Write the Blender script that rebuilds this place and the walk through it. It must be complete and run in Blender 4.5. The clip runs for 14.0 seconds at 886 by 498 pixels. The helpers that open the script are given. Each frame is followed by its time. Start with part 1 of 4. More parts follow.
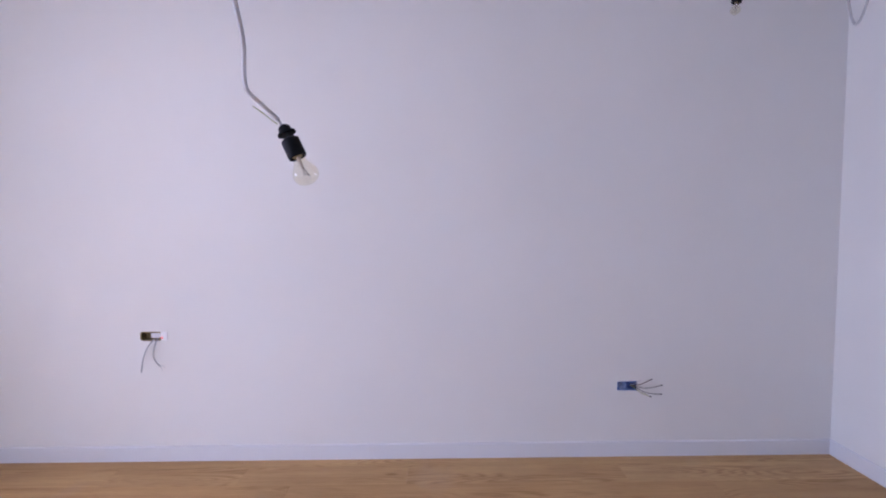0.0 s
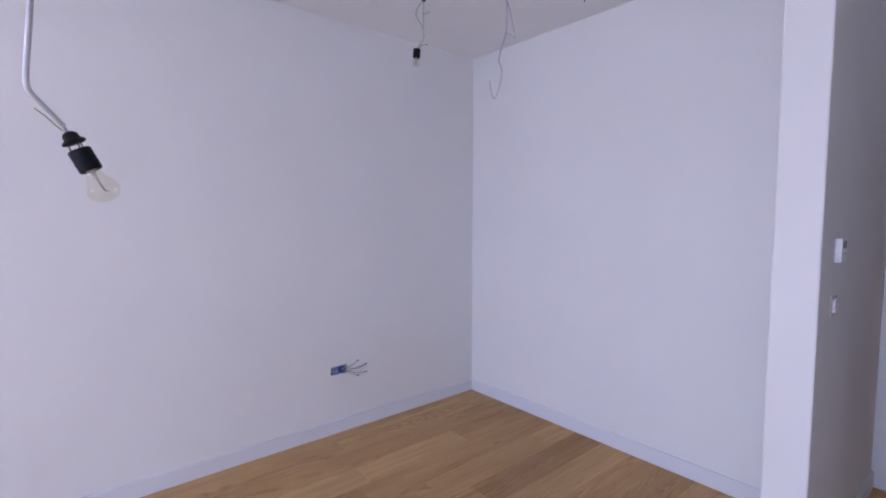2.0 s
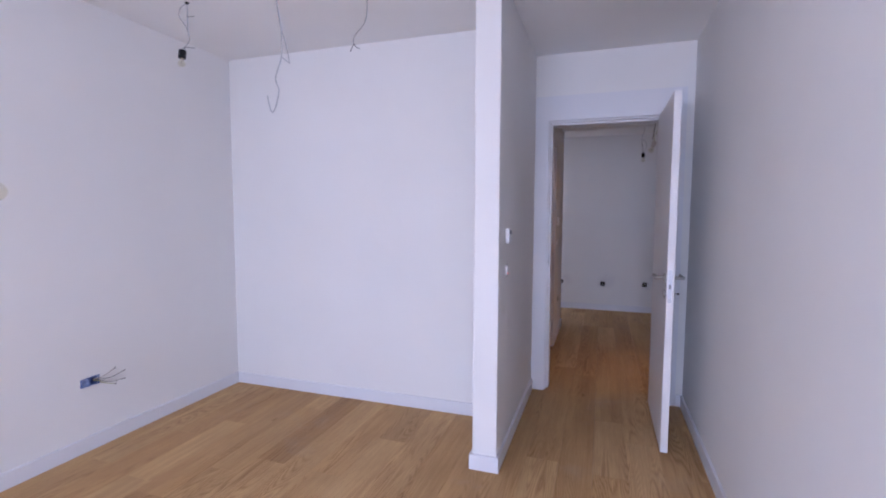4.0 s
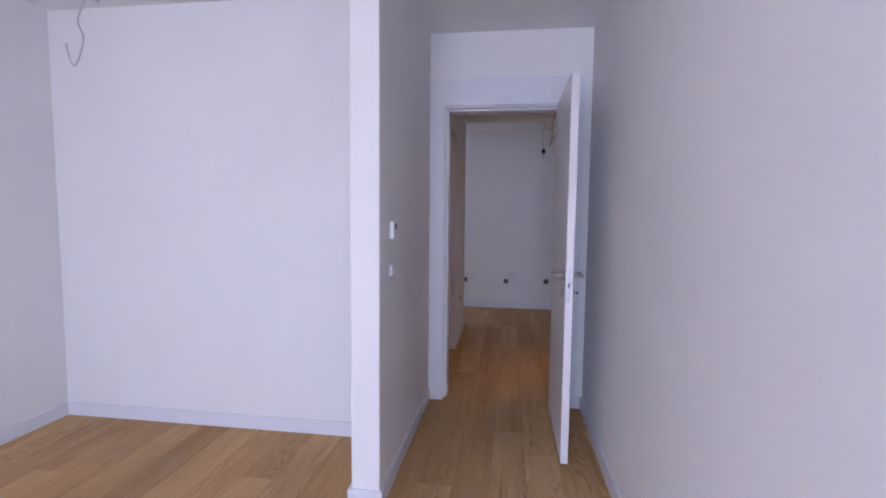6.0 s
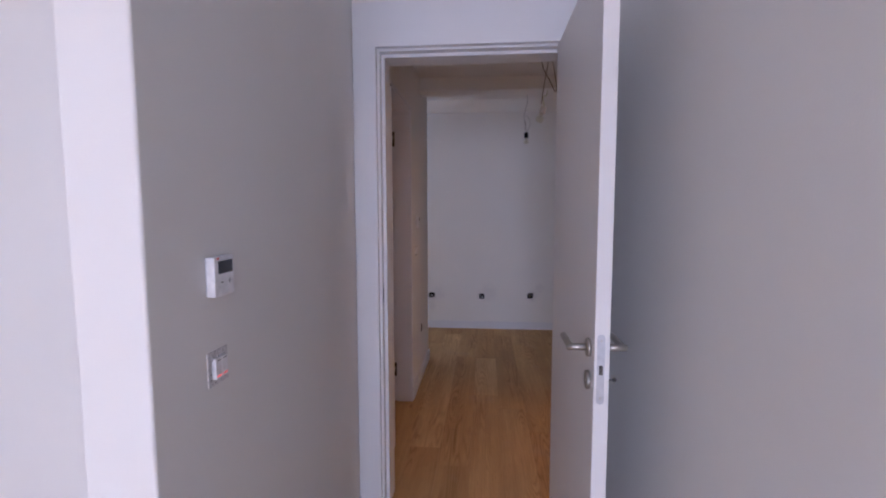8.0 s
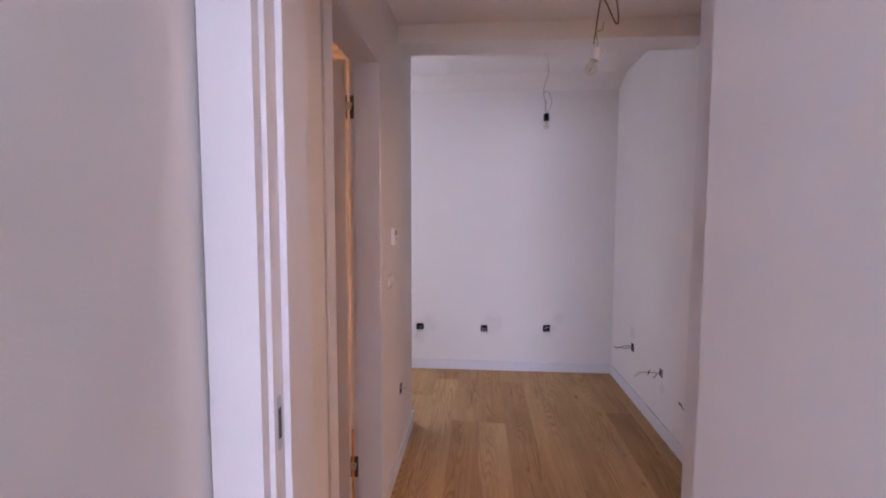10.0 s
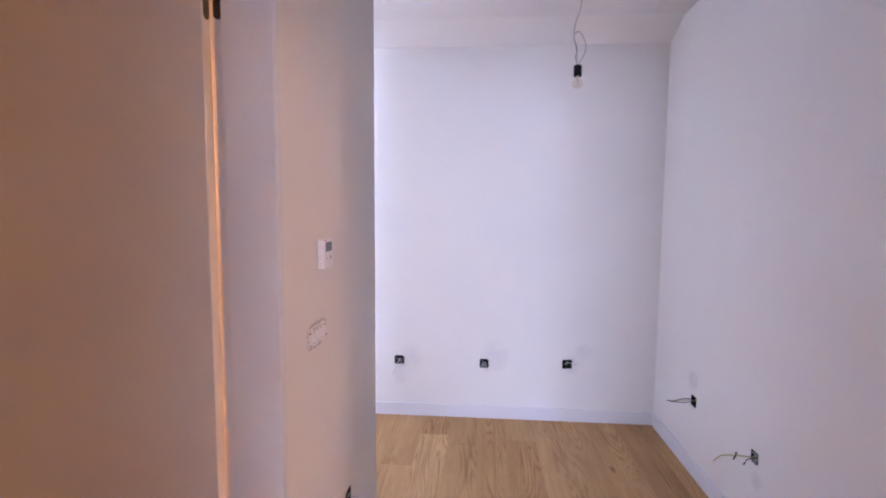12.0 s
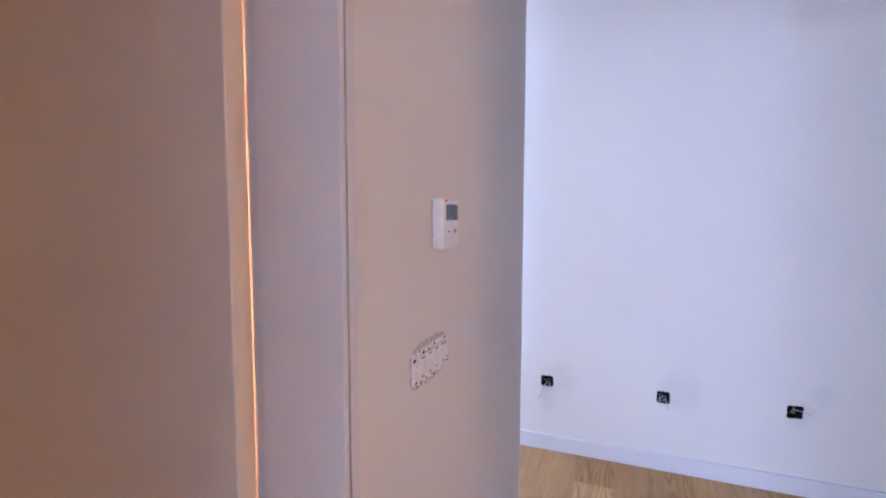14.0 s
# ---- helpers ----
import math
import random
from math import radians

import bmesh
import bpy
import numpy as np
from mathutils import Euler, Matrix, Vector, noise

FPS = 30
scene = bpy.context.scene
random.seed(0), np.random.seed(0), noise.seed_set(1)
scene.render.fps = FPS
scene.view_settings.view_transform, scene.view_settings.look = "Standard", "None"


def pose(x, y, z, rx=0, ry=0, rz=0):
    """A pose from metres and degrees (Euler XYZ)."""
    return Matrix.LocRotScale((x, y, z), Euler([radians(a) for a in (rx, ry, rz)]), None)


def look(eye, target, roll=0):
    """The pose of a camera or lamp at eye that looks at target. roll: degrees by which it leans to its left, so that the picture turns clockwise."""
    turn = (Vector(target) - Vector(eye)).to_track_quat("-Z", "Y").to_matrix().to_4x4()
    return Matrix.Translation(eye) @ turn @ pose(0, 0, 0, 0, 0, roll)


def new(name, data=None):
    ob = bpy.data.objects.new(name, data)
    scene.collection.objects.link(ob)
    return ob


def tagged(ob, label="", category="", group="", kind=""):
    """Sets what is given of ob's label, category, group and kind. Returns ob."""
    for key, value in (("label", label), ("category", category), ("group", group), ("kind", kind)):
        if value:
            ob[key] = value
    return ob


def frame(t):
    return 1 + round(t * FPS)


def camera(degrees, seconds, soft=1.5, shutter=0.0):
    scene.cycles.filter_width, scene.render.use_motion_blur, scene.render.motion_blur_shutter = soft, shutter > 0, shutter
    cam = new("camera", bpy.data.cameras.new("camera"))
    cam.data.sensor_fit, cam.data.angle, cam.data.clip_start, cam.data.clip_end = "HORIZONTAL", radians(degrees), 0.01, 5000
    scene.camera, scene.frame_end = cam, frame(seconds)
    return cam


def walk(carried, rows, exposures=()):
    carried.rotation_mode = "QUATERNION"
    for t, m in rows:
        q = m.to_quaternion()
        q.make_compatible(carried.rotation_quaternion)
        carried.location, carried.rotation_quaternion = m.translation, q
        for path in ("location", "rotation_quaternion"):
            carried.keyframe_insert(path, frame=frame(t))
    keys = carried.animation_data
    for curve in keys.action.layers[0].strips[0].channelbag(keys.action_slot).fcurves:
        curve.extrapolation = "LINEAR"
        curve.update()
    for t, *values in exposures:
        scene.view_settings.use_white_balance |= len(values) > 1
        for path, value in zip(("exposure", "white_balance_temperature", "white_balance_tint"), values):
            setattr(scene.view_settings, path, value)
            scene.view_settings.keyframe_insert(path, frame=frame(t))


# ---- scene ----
cam = camera(86.7, 14.0, soft=2.0)
PATH = [
    (0, (0.364, -2.872, 1.345), (-1.632, -2.856, 1.223), -0.4),
    (0.5, (0.361, -2.921, 1.354), (-1.601, -2.557, 1.223), -0.4),
    (1, (0.348, -3.005, 1.371), (-1.506, -2.267, 1.233), -0.2),
    (1.5, (0.371, -3.088, 1.386), (-1.322, -2.032, 1.243), -0.1),
    (2, (0.452, -3.19, 1.39), (-1.078, -1.91, 1.247), 0.0),
    (2.5, (0.516, -3.321, 1.393), (-0.814, -1.834, 1.245), 0.0),
    (3, (0.548, -3.43, 1.394), (-0.55, -1.765, 1.244), 0.1),
    (3.5, (0.566, -3.575, 1.394), (-0.283, -1.77, 1.243), 0.1),
    (4, (0.586, -3.692, 1.396), (-0.054, -1.804, 1.242), 0.2),
    (4.2, (0.585, -3.723, 1.404), (0.017, -1.812, 1.244), 0.3),
    (6.5, (0.65, -3.035, 1.353), (0.401, -1.057, 1.194), 0.3),
    (7, (0.648, -2.723, 1.38), (0.432, -0.742, 1.211), 0.1),
    (7.5, (0.656, -2.365, 1.4), (0.464, -0.382, 1.227), 0.4),
    (8, (0.652, -2.03, 1.411), (0.472, -0.046, 1.237), -0.1),
    (8.2, (0.635, -1.901, 1.416), (0.463, 0.084, 1.245), 0.0),
    (10.3, (0.577, -0.628, 1.426), (0.42, 1.36, 1.276), 0.2),
    (10.5, (0.584, -0.505, 1.45), (0.425, 1.481, 1.275), 0.5),
    (11, (0.595, -0.231, 1.446), (0.438, 1.756, 1.274), 0.4),
    (11.5, (0.587, 0.032, 1.454), (0.425, 2.018, 1.278), 0.5),
    (12, (0.577, 0.258, 1.436), (0.418, 2.244, 1.265), 0.4),
    (12.5, (0.561, 0.446, 1.39), (0.393, 2.432, 1.222), 0.4),
    (13, (0.518, 0.613, 1.358), (0.261, 2.59, 1.199), 0.3),
    (13.5, (0.454, 0.731, 1.336), (0.009, 2.674, 1.179), 0.0),
    (14, (0.422, 0.824, 1.326), (-0.311, 2.678, 1.169), 0.1),
]
EXPOSURES = [(0, -0.68, 5080, 27), (1.5, -0.70, 5000, 26), (3, -0.62, 5040, 24), (4.2, -0.35, 5070, 25), (6.5, -0.38, 5120, 25), (8.2, -0.26, 5380, 25),
             (10.3, 0.88, 5500, 32), (11.0, 1.25, 5350, 30), (12.5, 1.29, 5020, 26), (14, 1.21, 4740, 22)]
walk(cam, [(t, look(eye, target, roll)) for t, eye, target, roll in PATH], EXPOSURES)

# ---- world and light ----
world = bpy.data.worlds.new("sky")
scene.world = world
world.use_nodes = True
wn = world.node_tree.nodes
sky = wn.new("ShaderNodeTexSky")
sky.sky_type, sky.sun_disc = "NISHITA", False
sky.sun_elevation, sky.sun_rotation = radians(38), radians(150)
world.node_tree.links.new(sky.outputs["Color"], wn["Background"].inputs["Color"])
wn["Background"].inputs["Strength"].default_value = 0.1


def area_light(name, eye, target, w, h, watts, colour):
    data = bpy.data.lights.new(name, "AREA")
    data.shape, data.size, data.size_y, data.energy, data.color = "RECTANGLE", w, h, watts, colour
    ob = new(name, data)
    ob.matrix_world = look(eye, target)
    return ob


def point_light(name, at, radius, watts, colour):
    data = bpy.data.lights.new(name, "POINT")
    data.shadow_soft_size, data.energy, data.color = radius, watts, colour
    ob = new(name, data)
    ob.location = at
    return ob


XR = 1.168                                         # passage wall
DAY = (0.90, 0.93, 1.0)
area_light("bedroom_window_daylight", (-0.1, -7.96, 1.16), (-0.1, -4.0, -1.10), 2.1, 1.8, 195, DAY)
# Lamp of an unseen side opening, added to brighten the passage walls.
area_light("side_fill_daylight", (-2.20, -7.0, 1.22), (0.6, -6.1, 0.0), 1.7, 1.9, 290, DAY)
area_light("far_window_daylight", (-2.97, 0.33, 1.35), (0, 0.33, 1.35), 1.2, 2.0, 145, DAY)
# Unseen warm strip lamp, made tall to light the door gap evenly.
area_light("bathroom_warm_strip", (-1.16, 1.96, 1.25), (0.0, 2.10, 1.25), 0.10, 2.1, 6.0, (1.0, 0.43, 0.14))
# Unseen warm lamp in an added room, lights the hall from the right.
point_light("unseen_warm_light", (2.55, 0.62, 2.15), 0.08, 24, (1.0, 0.53, 0.23))


# ---- materials ----
def material(name, colour, rough=0.5, metal=0.0, coat=0.0):
    m = bpy.data.materials.new(name)
    m.use_nodes = True
    b = m.node_tree.nodes["Principled BSDF"]
    b.inputs["Base Color"].default_value = (*colour, 1)
    b.inputs["Roughness"].default_value = rough
    b.inputs["Metallic"].default_value = metal
    b.inputs["Coat Weight"].default_value = coat
    return m, m.node_tree.nodes, m.node_tree.links, b


def noise_tex(n, l, vec, scale, detail=4, rough=0.55):
    t = n.new("ShaderNodeTexNoise")
    t.inputs["Scale"].default_value = scale
    t.inputs["Detail"].default_value = detail
    t.inputs["Roughness"].default_value = rough
    l.new(vec, t.inputs["Vector"])
    return t


def ramp(n, l, fac, stops):
    r = n.new("ShaderNodeValToRGB")
    while len(r.color_ramp.elements) < len(stops):
        r.color_ramp.elements.new(0.5)
    for e, (p, c) in zip(r.color_ramp.elements, stops):
        e.position, e.color = p, (*c, 1)
    l.new(fac, r.inputs["Fac"])
    return r


def bump(n, l, b, height, strength, distance):
    t = n.new("ShaderNodeBump")
    t.inputs["Strength"].default_value, t.inputs["Distance"].default_value = strength, distance
    l.new(height, t.inputs["Height"])
    l.new(t.outputs["Normal"], b.inputs["Normal"])
    return t


def world_vec(n):
    return n.new("ShaderNodeNewGeometry").outputs["Position"]


def paint(name, colour, rough=0.75, grain=0.25, vary=0.02, fine=220):
    """Painted plaster: slight roller grain, soft unevenness and faint tone drift."""
    m, n, l, b = material(name, colour, rough)
    v = world_vec(n)
    big = noise_tex(n, l, v, 1.3, 3)
    lo = tuple(c * (1 - vary) for c in colour)
    hi = tuple(min(1, c * (1 + vary)) for c in colour)
    l.new(ramp(n, l, big.outputs["Fac"], [(0.3, lo), (0.7, hi)]).outputs["Color"], b.inputs["Base Color"])
    small = noise_tex(n, l, v, fine, 3)
    mid = noise_tex(n, l, v, 5, 3)
    mix = n.new("ShaderNodeMath")
    mix.operation = "MULTIPLY_ADD"
    mix.inputs[1].default_value = 2.5
    l.new(mid.outputs["Fac"], mix.inputs[0])
    l.new(small.outputs["Fac"], mix.inputs[2])
    bump(n, l, b, mix.outputs[0], grain, 0.0012)
    return m


WALL = paint("wall_paint", (0.80, 0.79, 0.77))
CEIL = paint("ceiling_paint", (0.86, 0.855, 0.84), 0.85)
TRIM = paint("white_lacquer", (0.74, 0.745, 0.775), 0.38, 0.05, 0.012, 90)
LEAF = paint("door_laminate", (0.78, 0.765, 0.76), 0.42, 0.06, 0.015, 120)


def stained(name, spots, tint):
    """Wall paint with faint grey filler marks round the given places (x, y, z, radius)."""
    m = paint(name, (0.80, 0.79, 0.77))
    n, l = m.node_tree.nodes, m.node_tree.links
    b = n["Principled BSDF"]
    base = b.inputs["Base Color"].links[0].from_socket
    v = world_vec(n)
    wob = noise_tex(n, l, v, 14, 4, 0.6)
    total = None
    for x, y, z, r in spots:
        d = n.new("ShaderNodeVectorMath")
        d.operation = "DISTANCE"
        d.inputs[1].default_value = (x, y, z)
        l.new(v, d.inputs[0])
        add = n.new("ShaderNodeMath")
        add.operation = "MULTIPLY_ADD"
        add.inputs[1].default_value = r * 1.5
        l.new(wob.outputs["Fac"], add.inputs[0])
        l.new(d.outputs["Value"], add.inputs[2])
        f = n.new("ShaderNodeMapRange")
        f.inputs["From Min"].default_value, f.inputs["From Max"].default_value = r * 1.9, r * 1.25
        l.new(add.outputs[0], f.inputs["Value"])
        if total is None:
            total = f.outputs[0]
        else:
            mx = n.new("ShaderNodeMath")
            mx.operation = "MAXIMUM"
            l.new(total, mx.inputs[0]), l.new(f.outputs[0], mx.inputs[1])
            total = mx.outputs[0]
    streak = noise_tex(n, l, v, 45, 4, 0.7)
    am = n.new("ShaderNodeMath")
    am.operation = "MULTIPLY"
    l.new(total, am.inputs[0]), l.new(streak.outputs["Fac"], am.inputs[1])
    mix = n.new("ShaderNodeMix")
    mix.data_type = "RGBA"
    l.new(am.outputs[0], mix.inputs["Factor"])
    l.new(base, mix.inputs["A"])
    mix.inputs["B"].default_value = (*tint, 1)
    l.new(mix.outputs["Result"], b.inputs["Base Color"])
    return m


FARWALL = stained("patched_far_wall", [(0.09, 3.41, 0.40, 0.10), (0.03, 3.41, 0.27, 0.05), (0.68, 3.41, 0.42, 0.11), (1.27, 3.41, 0.48, 0.06), (1.20, 3.41, 0.39, 0.07)], (0.69, 0.68, 0.69))
LONGWALL = stained("patched_long_wall", [(1.75, 1.62, 0.30, 0.035), (1.75, 1.60, 0.50, 0.04), (1.75, 1.70, 0.47, 0.05), (1.75, 2.87, 0.50, 0.06), (1.75, 2.25, 0.30, 0.04)], (0.62, 0.60, 0.60))


def oak():
    m, n, l, b = material("oiled_oak", (0.35, 0.22, 0.12), 0.42)
    b.inputs["Specular IOR Level"].default_value = 0.15
    v = world_vec(n)
    info = n.new("ShaderNodeObjectInfo")
    # every board takes its own stretch of timber
    shift = n.new("ShaderNodeVectorMath")
    shift.operation = "MULTIPLY_ADD"
    comb = n.new("ShaderNodeCombineXYZ")
    for k, f in enumerate((37.0, 91.0, 13.0)):
        mu = n.new("ShaderNodeMath")
        mu.operation = "MULTIPLY"
        mu.inputs[1].default_value = f
        l.new(info.outputs["Random"], mu.inputs[0])
        l.new(mu.outputs[0], comb.inputs[k])
    shift.inputs[1].default_value = (1, 1, 1)
    l.new(v, shift.inputs[0])
    l.new(comb.outputs[0], shift.inputs[2])

    def stretched(sx, sy):
        mp = n.new("ShaderNodeVectorMath")
        mp.operation = "MULTIPLY"
        mp.inputs[1].default_value = (sx, sy, 1)
        l.new(shift.outputs[0], mp.inputs[0])
        return mp.outputs[0]

    # cathedral figure: thin contour lines of a long, soft field, ragged along the grain
    field = noise_tex(n, l, stretched(6.0, 0.55), 1.0, 2, 0.4)
    fine = noise_tex(n, l, stretched(170, 3.0), 1.0, 5, 0.7)
    rag = n.new("ShaderNodeMath")
    rag.operation = "MULTIPLY_ADD"
    rag.inputs[1].default_value = 0.035
    l.new(fine.outputs["Fac"], rag.inputs[0])
    l.new(field.outputs["Fac"], rag.inputs[2])
    rings = n.new("ShaderNodeMath")
    rings.operation = "MULTIPLY"
    rings.inputs[1].default_value = 34
    l.new(rag.outputs[0], rings.inputs[0])
    fr = n.new("ShaderNodeMath")
    fr.operation = "PINGPONG"
    fr.inputs[1].default_value = 0.5
    l.new(rings.outputs[0], fr.inputs[0])
    pores = noise_tex(n, l, stretched(460, 11.0), 1.0, 3, 0.7)
    cloud = noise_tex(n, l, stretched(3.0, 0.9), 1.3, 4, 0.6)
    streak = noise_tex(n, l, stretched(26, 0.5), 1.0, 3, 0.55)
    where = noise_tex(n, l, stretched(5.5, 0.8), 1.0, 2, 0.5)
    tone = ramp(n, l, info.outputs["Random"], [(0.0, (0.41, 0.248, 0.108)), (0.15, (0.57, 0.378, 0.176)), (0.4, (0.50, 0.314, 0.138)), (0.7, (0.555, 0.364, 0.168)), (1.0, (0.62, 0.420, 0.205))])

    def mul(a, c, fac):
        x = n.new("ShaderNodeMix")
        x.data_type, x.blend_type = "RGBA", "MULTIPLY"
        if isinstance(fac, float):
            x.inputs["Factor"].default_value = fac
        else:
            l.new(fac, x.inputs["Factor"])
        l.new(a, x.inputs["A"])
        l.new(c, x.inputs["B"])
        return x.outputs["Result"]

    c = mul(tone.outputs["Color"], ramp(n, l, cloud.outputs["Fac"], [(0.3, (0.82, 0.79, 0.75)), (0.7, (1.14, 1.14, 1.14))]).outputs["Color"], 0.9)
    c = mul(c, ramp(n, l, streak.outputs["Fac"], [(0.3, (0.84, 0.80, 0.75)), (0.6, (1.05, 1.05, 1.05))]).outputs["Color"], 0.55)
    figure = ramp(n, l, where.outputs["Fac"], [(0.46, (0.06,) * 3), (0.58, (0.80,) * 3)])
    c = mul(c, ramp(n, l, fr.outputs[0], [(0.0, (0.60, 0.52, 0.44)), (0.16, (0.88, 0.85, 0.81)), (0.34, (1.04, 1.04, 1.04))]).outputs["Color"], figure.outputs["Color"])
    c = mul(c, ramp(n, l, fine.outputs["Fac"], [(0.32, (0.74, 0.69, 0.63)), (0.62, (1.06, 1.06, 1.06))]).outputs["Color"], 0.5)
    c = mul(c, ramp(n, l, pores.outputs["Fac"], [(0.30, (0.50, 0.43, 0.36)), (0.42, (1, 1, 1))]).outputs["Color"], 0.5)
    # knots: few, small and dark
    vor = n.new("ShaderNodeTexVoronoi")
    vor.inputs["Scale"].default_value = 1.0
    l.new(stretched(5.0, 1.7), vor.inputs["Vector"])
    c = mul(c, ramp(n, l, vor.outputs["Distance"], [(0.0, (0.22, 0.15, 0.10)), (0.035, (0.45, 0.37, 0.29)), (0.085, (1, 1, 1))]).outputs["Color"], 0.75)
    # dry building dust
    dust = noise_tex(n, l, v, 2.3, 5, 0.6)
    dm = n.new("ShaderNodeMix")
    dm.data_type = "RGBA"
    dr = ramp(n, l, dust.outputs["Fac"], [(0.58, (0, 0, 0)), (0.80, (0.28, 0.28, 0.28))])
    l.new(dr.outputs["Color"], dm.inputs["Factor"])
    l.new(c, dm.inputs["A"])
    dm.inputs["B"].default_value = (0.46, 0.39, 0.32, 1)
    l.new(dm.outputs["Result"], b.inputs["Base Color"])
    rr = ramp(n, l, cloud.outputs["Fac"], [(0.3, (0.50,) * 3), (0.7, (0.64,) * 3)])
    l.new(rr.outputs["Color"], b.inputs["Roughness"])
    bump(n, l, b, fine.outputs["Fac"], 0.12, 0.0008)
    return m


OAK = oak()


def rough_stuff(name, a, c, scale, rough=0.8, depth=0.003):
    m, n, l, b = material(name, a, rough)
    v = world_vec(n)
    t = noise_tex(n, l, v, scale, 5, 0.65)
    l.new(ramp(n, l, t.outputs["Fac"], [(0.3, a), (0.7, c)]).outputs["Color"], b.inputs["Base Color"])
    bump(n, l, b, t.outputs["Fac"], 0.5, depth)
    return m


def plain(name, colour, rough, metal=0.0, coat=0.0):
    """A moulded or metal part with a faint mottling in colour and gloss."""
    m, n, l, b = material(name, colour, rough, metal, coat)
    t = noise_tex(n, l, world_vec(n), 60, 3)
    lo, hi = tuple(x * 0.9 for x in colour), tuple(min(1, x * 1.07) for x in colour)
    l.new(ramp(n, l, t.outputs["Fac"], [(0.3, lo), (0.7, hi)]).outputs["Color"], b.inputs["Base Color"])
    l.new(ramp(n, l, t.outputs["Fac"], [(0.3, (rough * 0.85,) * 3), (0.7, (min(1, rough * 1.15),) * 3)]).outputs["Color"], b.inputs["Roughness"])
    return m


BLACK = plain("black_bakelite", (0.006, 0.006, 0.008), 0.55)
DARKBOX = rough_stuff("black_box_plastic", (0.004, 0.004, 0.004), (0.013, 0.012, 0.012), 90, 0.6)
GREYCABLE = plain("grey_cable_sheath", (0.42, 0.42, 0.43), 0.5)
WHITECABLE = plain("white_cable_sheath", (0.62, 0.62, 0.64), 0.45)
DARKWIRE = plain("black_wire", (0.02, 0.02, 0.022), 0.45)
BROWNWIRE = plain("brown_wire", (0.14, 0.08, 0.05), 0.45)
BLUEWIRE = plain("blue_wire", (0.10, 0.16, 0.38), 0.45)
GREENWIRE = plain("green_yellow_wire", (0.34, 0.36, 0.08), 0.45)
COPPER = plain("bare_copper", (0.55, 0.30, 0.16), 0.35, 1.0)
STEEL = plain("satin_steel", (0.50, 0.48, 0.45), 0.42, 1.0)
PLATE = plain("grey_zinc_plate", (0.55, 0.56, 0.60), 0.4, 0.6)
HINGE = plain("dark_nickel_hinge", (0.10, 0.095, 0.09), 0.38, 0.9)
BRASS = plain("worn_brass", (0.50, 0.38, 0.20), 0.35, 1.0)
BLUEBOX = rough_stuff("blue_box_plastic", (0.05, 0.10, 0.30), (0.16, 0.26, 0.55), 45, 0.5)
PALEBLUE = rough_stuff("pale_blue_plastic", (0.12, 0.17, 0.36), (0.34, 0.40, 0.58), 70, 0.6)
DEEPBLUE = rough_stuff("deep_blue_plastic", (0.02, 0.04, 0.14), (0.06, 0.10, 0.30), 60, 0.5)
BROWNBOX = rough_stuff("muddy_plaster", (0.13, 0.09, 0.03), (0.34, 0.27, 0.13), 60, 0.9)
PLASTER = rough_stuff("raw_plaster_patch", (0.44, 0.42, 0.42), (0.76, 0.74, 0.75), 140, 0.9, 0.004)
PLASTIC = plain("white_device_plastic", (0.86, 0.86, 0.88), 0.35)
DISPLAY = plain("grey_liquid_crystal", (0.055, 0.062, 0.075), 0.18)
BLACK.node_tree.nodes["Principled BSDF"].inputs["Specular IOR Level"].default_value = 0.15
DARKBOX.node_tree.nodes["Principled BSDF"].inputs["Specular IOR Level"].default_value = 0.1
MARK = plain("dark_print", (0.03, 0.03, 0.035), 0.5)
REDMARK = plain("red_plastic", (0.62, 0.04, 0.04), 0.4)
EDGETONE = plain("grey_edge_tone", (0.52, 0.51, 0.51), 0.8)
GAPSHADE = plain("dark_gap_shade", (0.16, 0.155, 0.16), 0.7)
PORCELAIN = plain("pale_lamp_holder", (0.58, 0.52, 0.46), 0.4)
GROUND = rough_stuff("grey_paving", (0.20, 0.20, 0.20), (0.30, 0.30, 0.29), 3, 0.9)


def glow(name, colour, strength):
    m, n, l, b = material(name, colour, 0.4)
    b.inputs["Emission Color"].default_value = (*colour, 1)
    b.inputs["Emission Strength"].default_value = strength
    return m


PILOT = glow("red_pilot_light", (1.0, 0.12, 0.10), 0.9)


def glass(name, tint):
    """Thin clear glass: mostly see-through, with a reflection that grows towards the rim."""
    m = bpy.data.materials.new(name)
    m.use_nodes = True
    n, l = m.node_tree.nodes, m.node_tree.links
    n.remove(n["Principled BSDF"])
    clear, shine, mix, fres = (n.new("ShaderNode" + k) for k in ("BsdfTransparent", "BsdfGlossy", "MixShader", "LayerWeight"))
    clear.inputs["Color"].default_value = (*tint, 1)
    shine.inputs["Roughness"].default_value = 0.02
    fres.inputs["Blend"].default_value = 0.25
    l.new(ramp(n, l, fres.outputs["Facing"], [(0.0, (0.05,) * 3), (0.6, (0.12,) * 3), (1.0, (0.50,) * 3)]).outputs["Color"], mix.inputs[0])
    l.new(clear.outputs[0], mix.inputs[1])
    l.new(shine.outputs[0], mix.inputs[2])
    l.new(mix.outputs[0], n["Material Output"].inputs["Surface"])
    return m


GLASS = glass("clear_bulb_glass", (0.955, 0.945, 0.875))
PANE = glass("window_glass", (0.95, 0.97, 0.96))


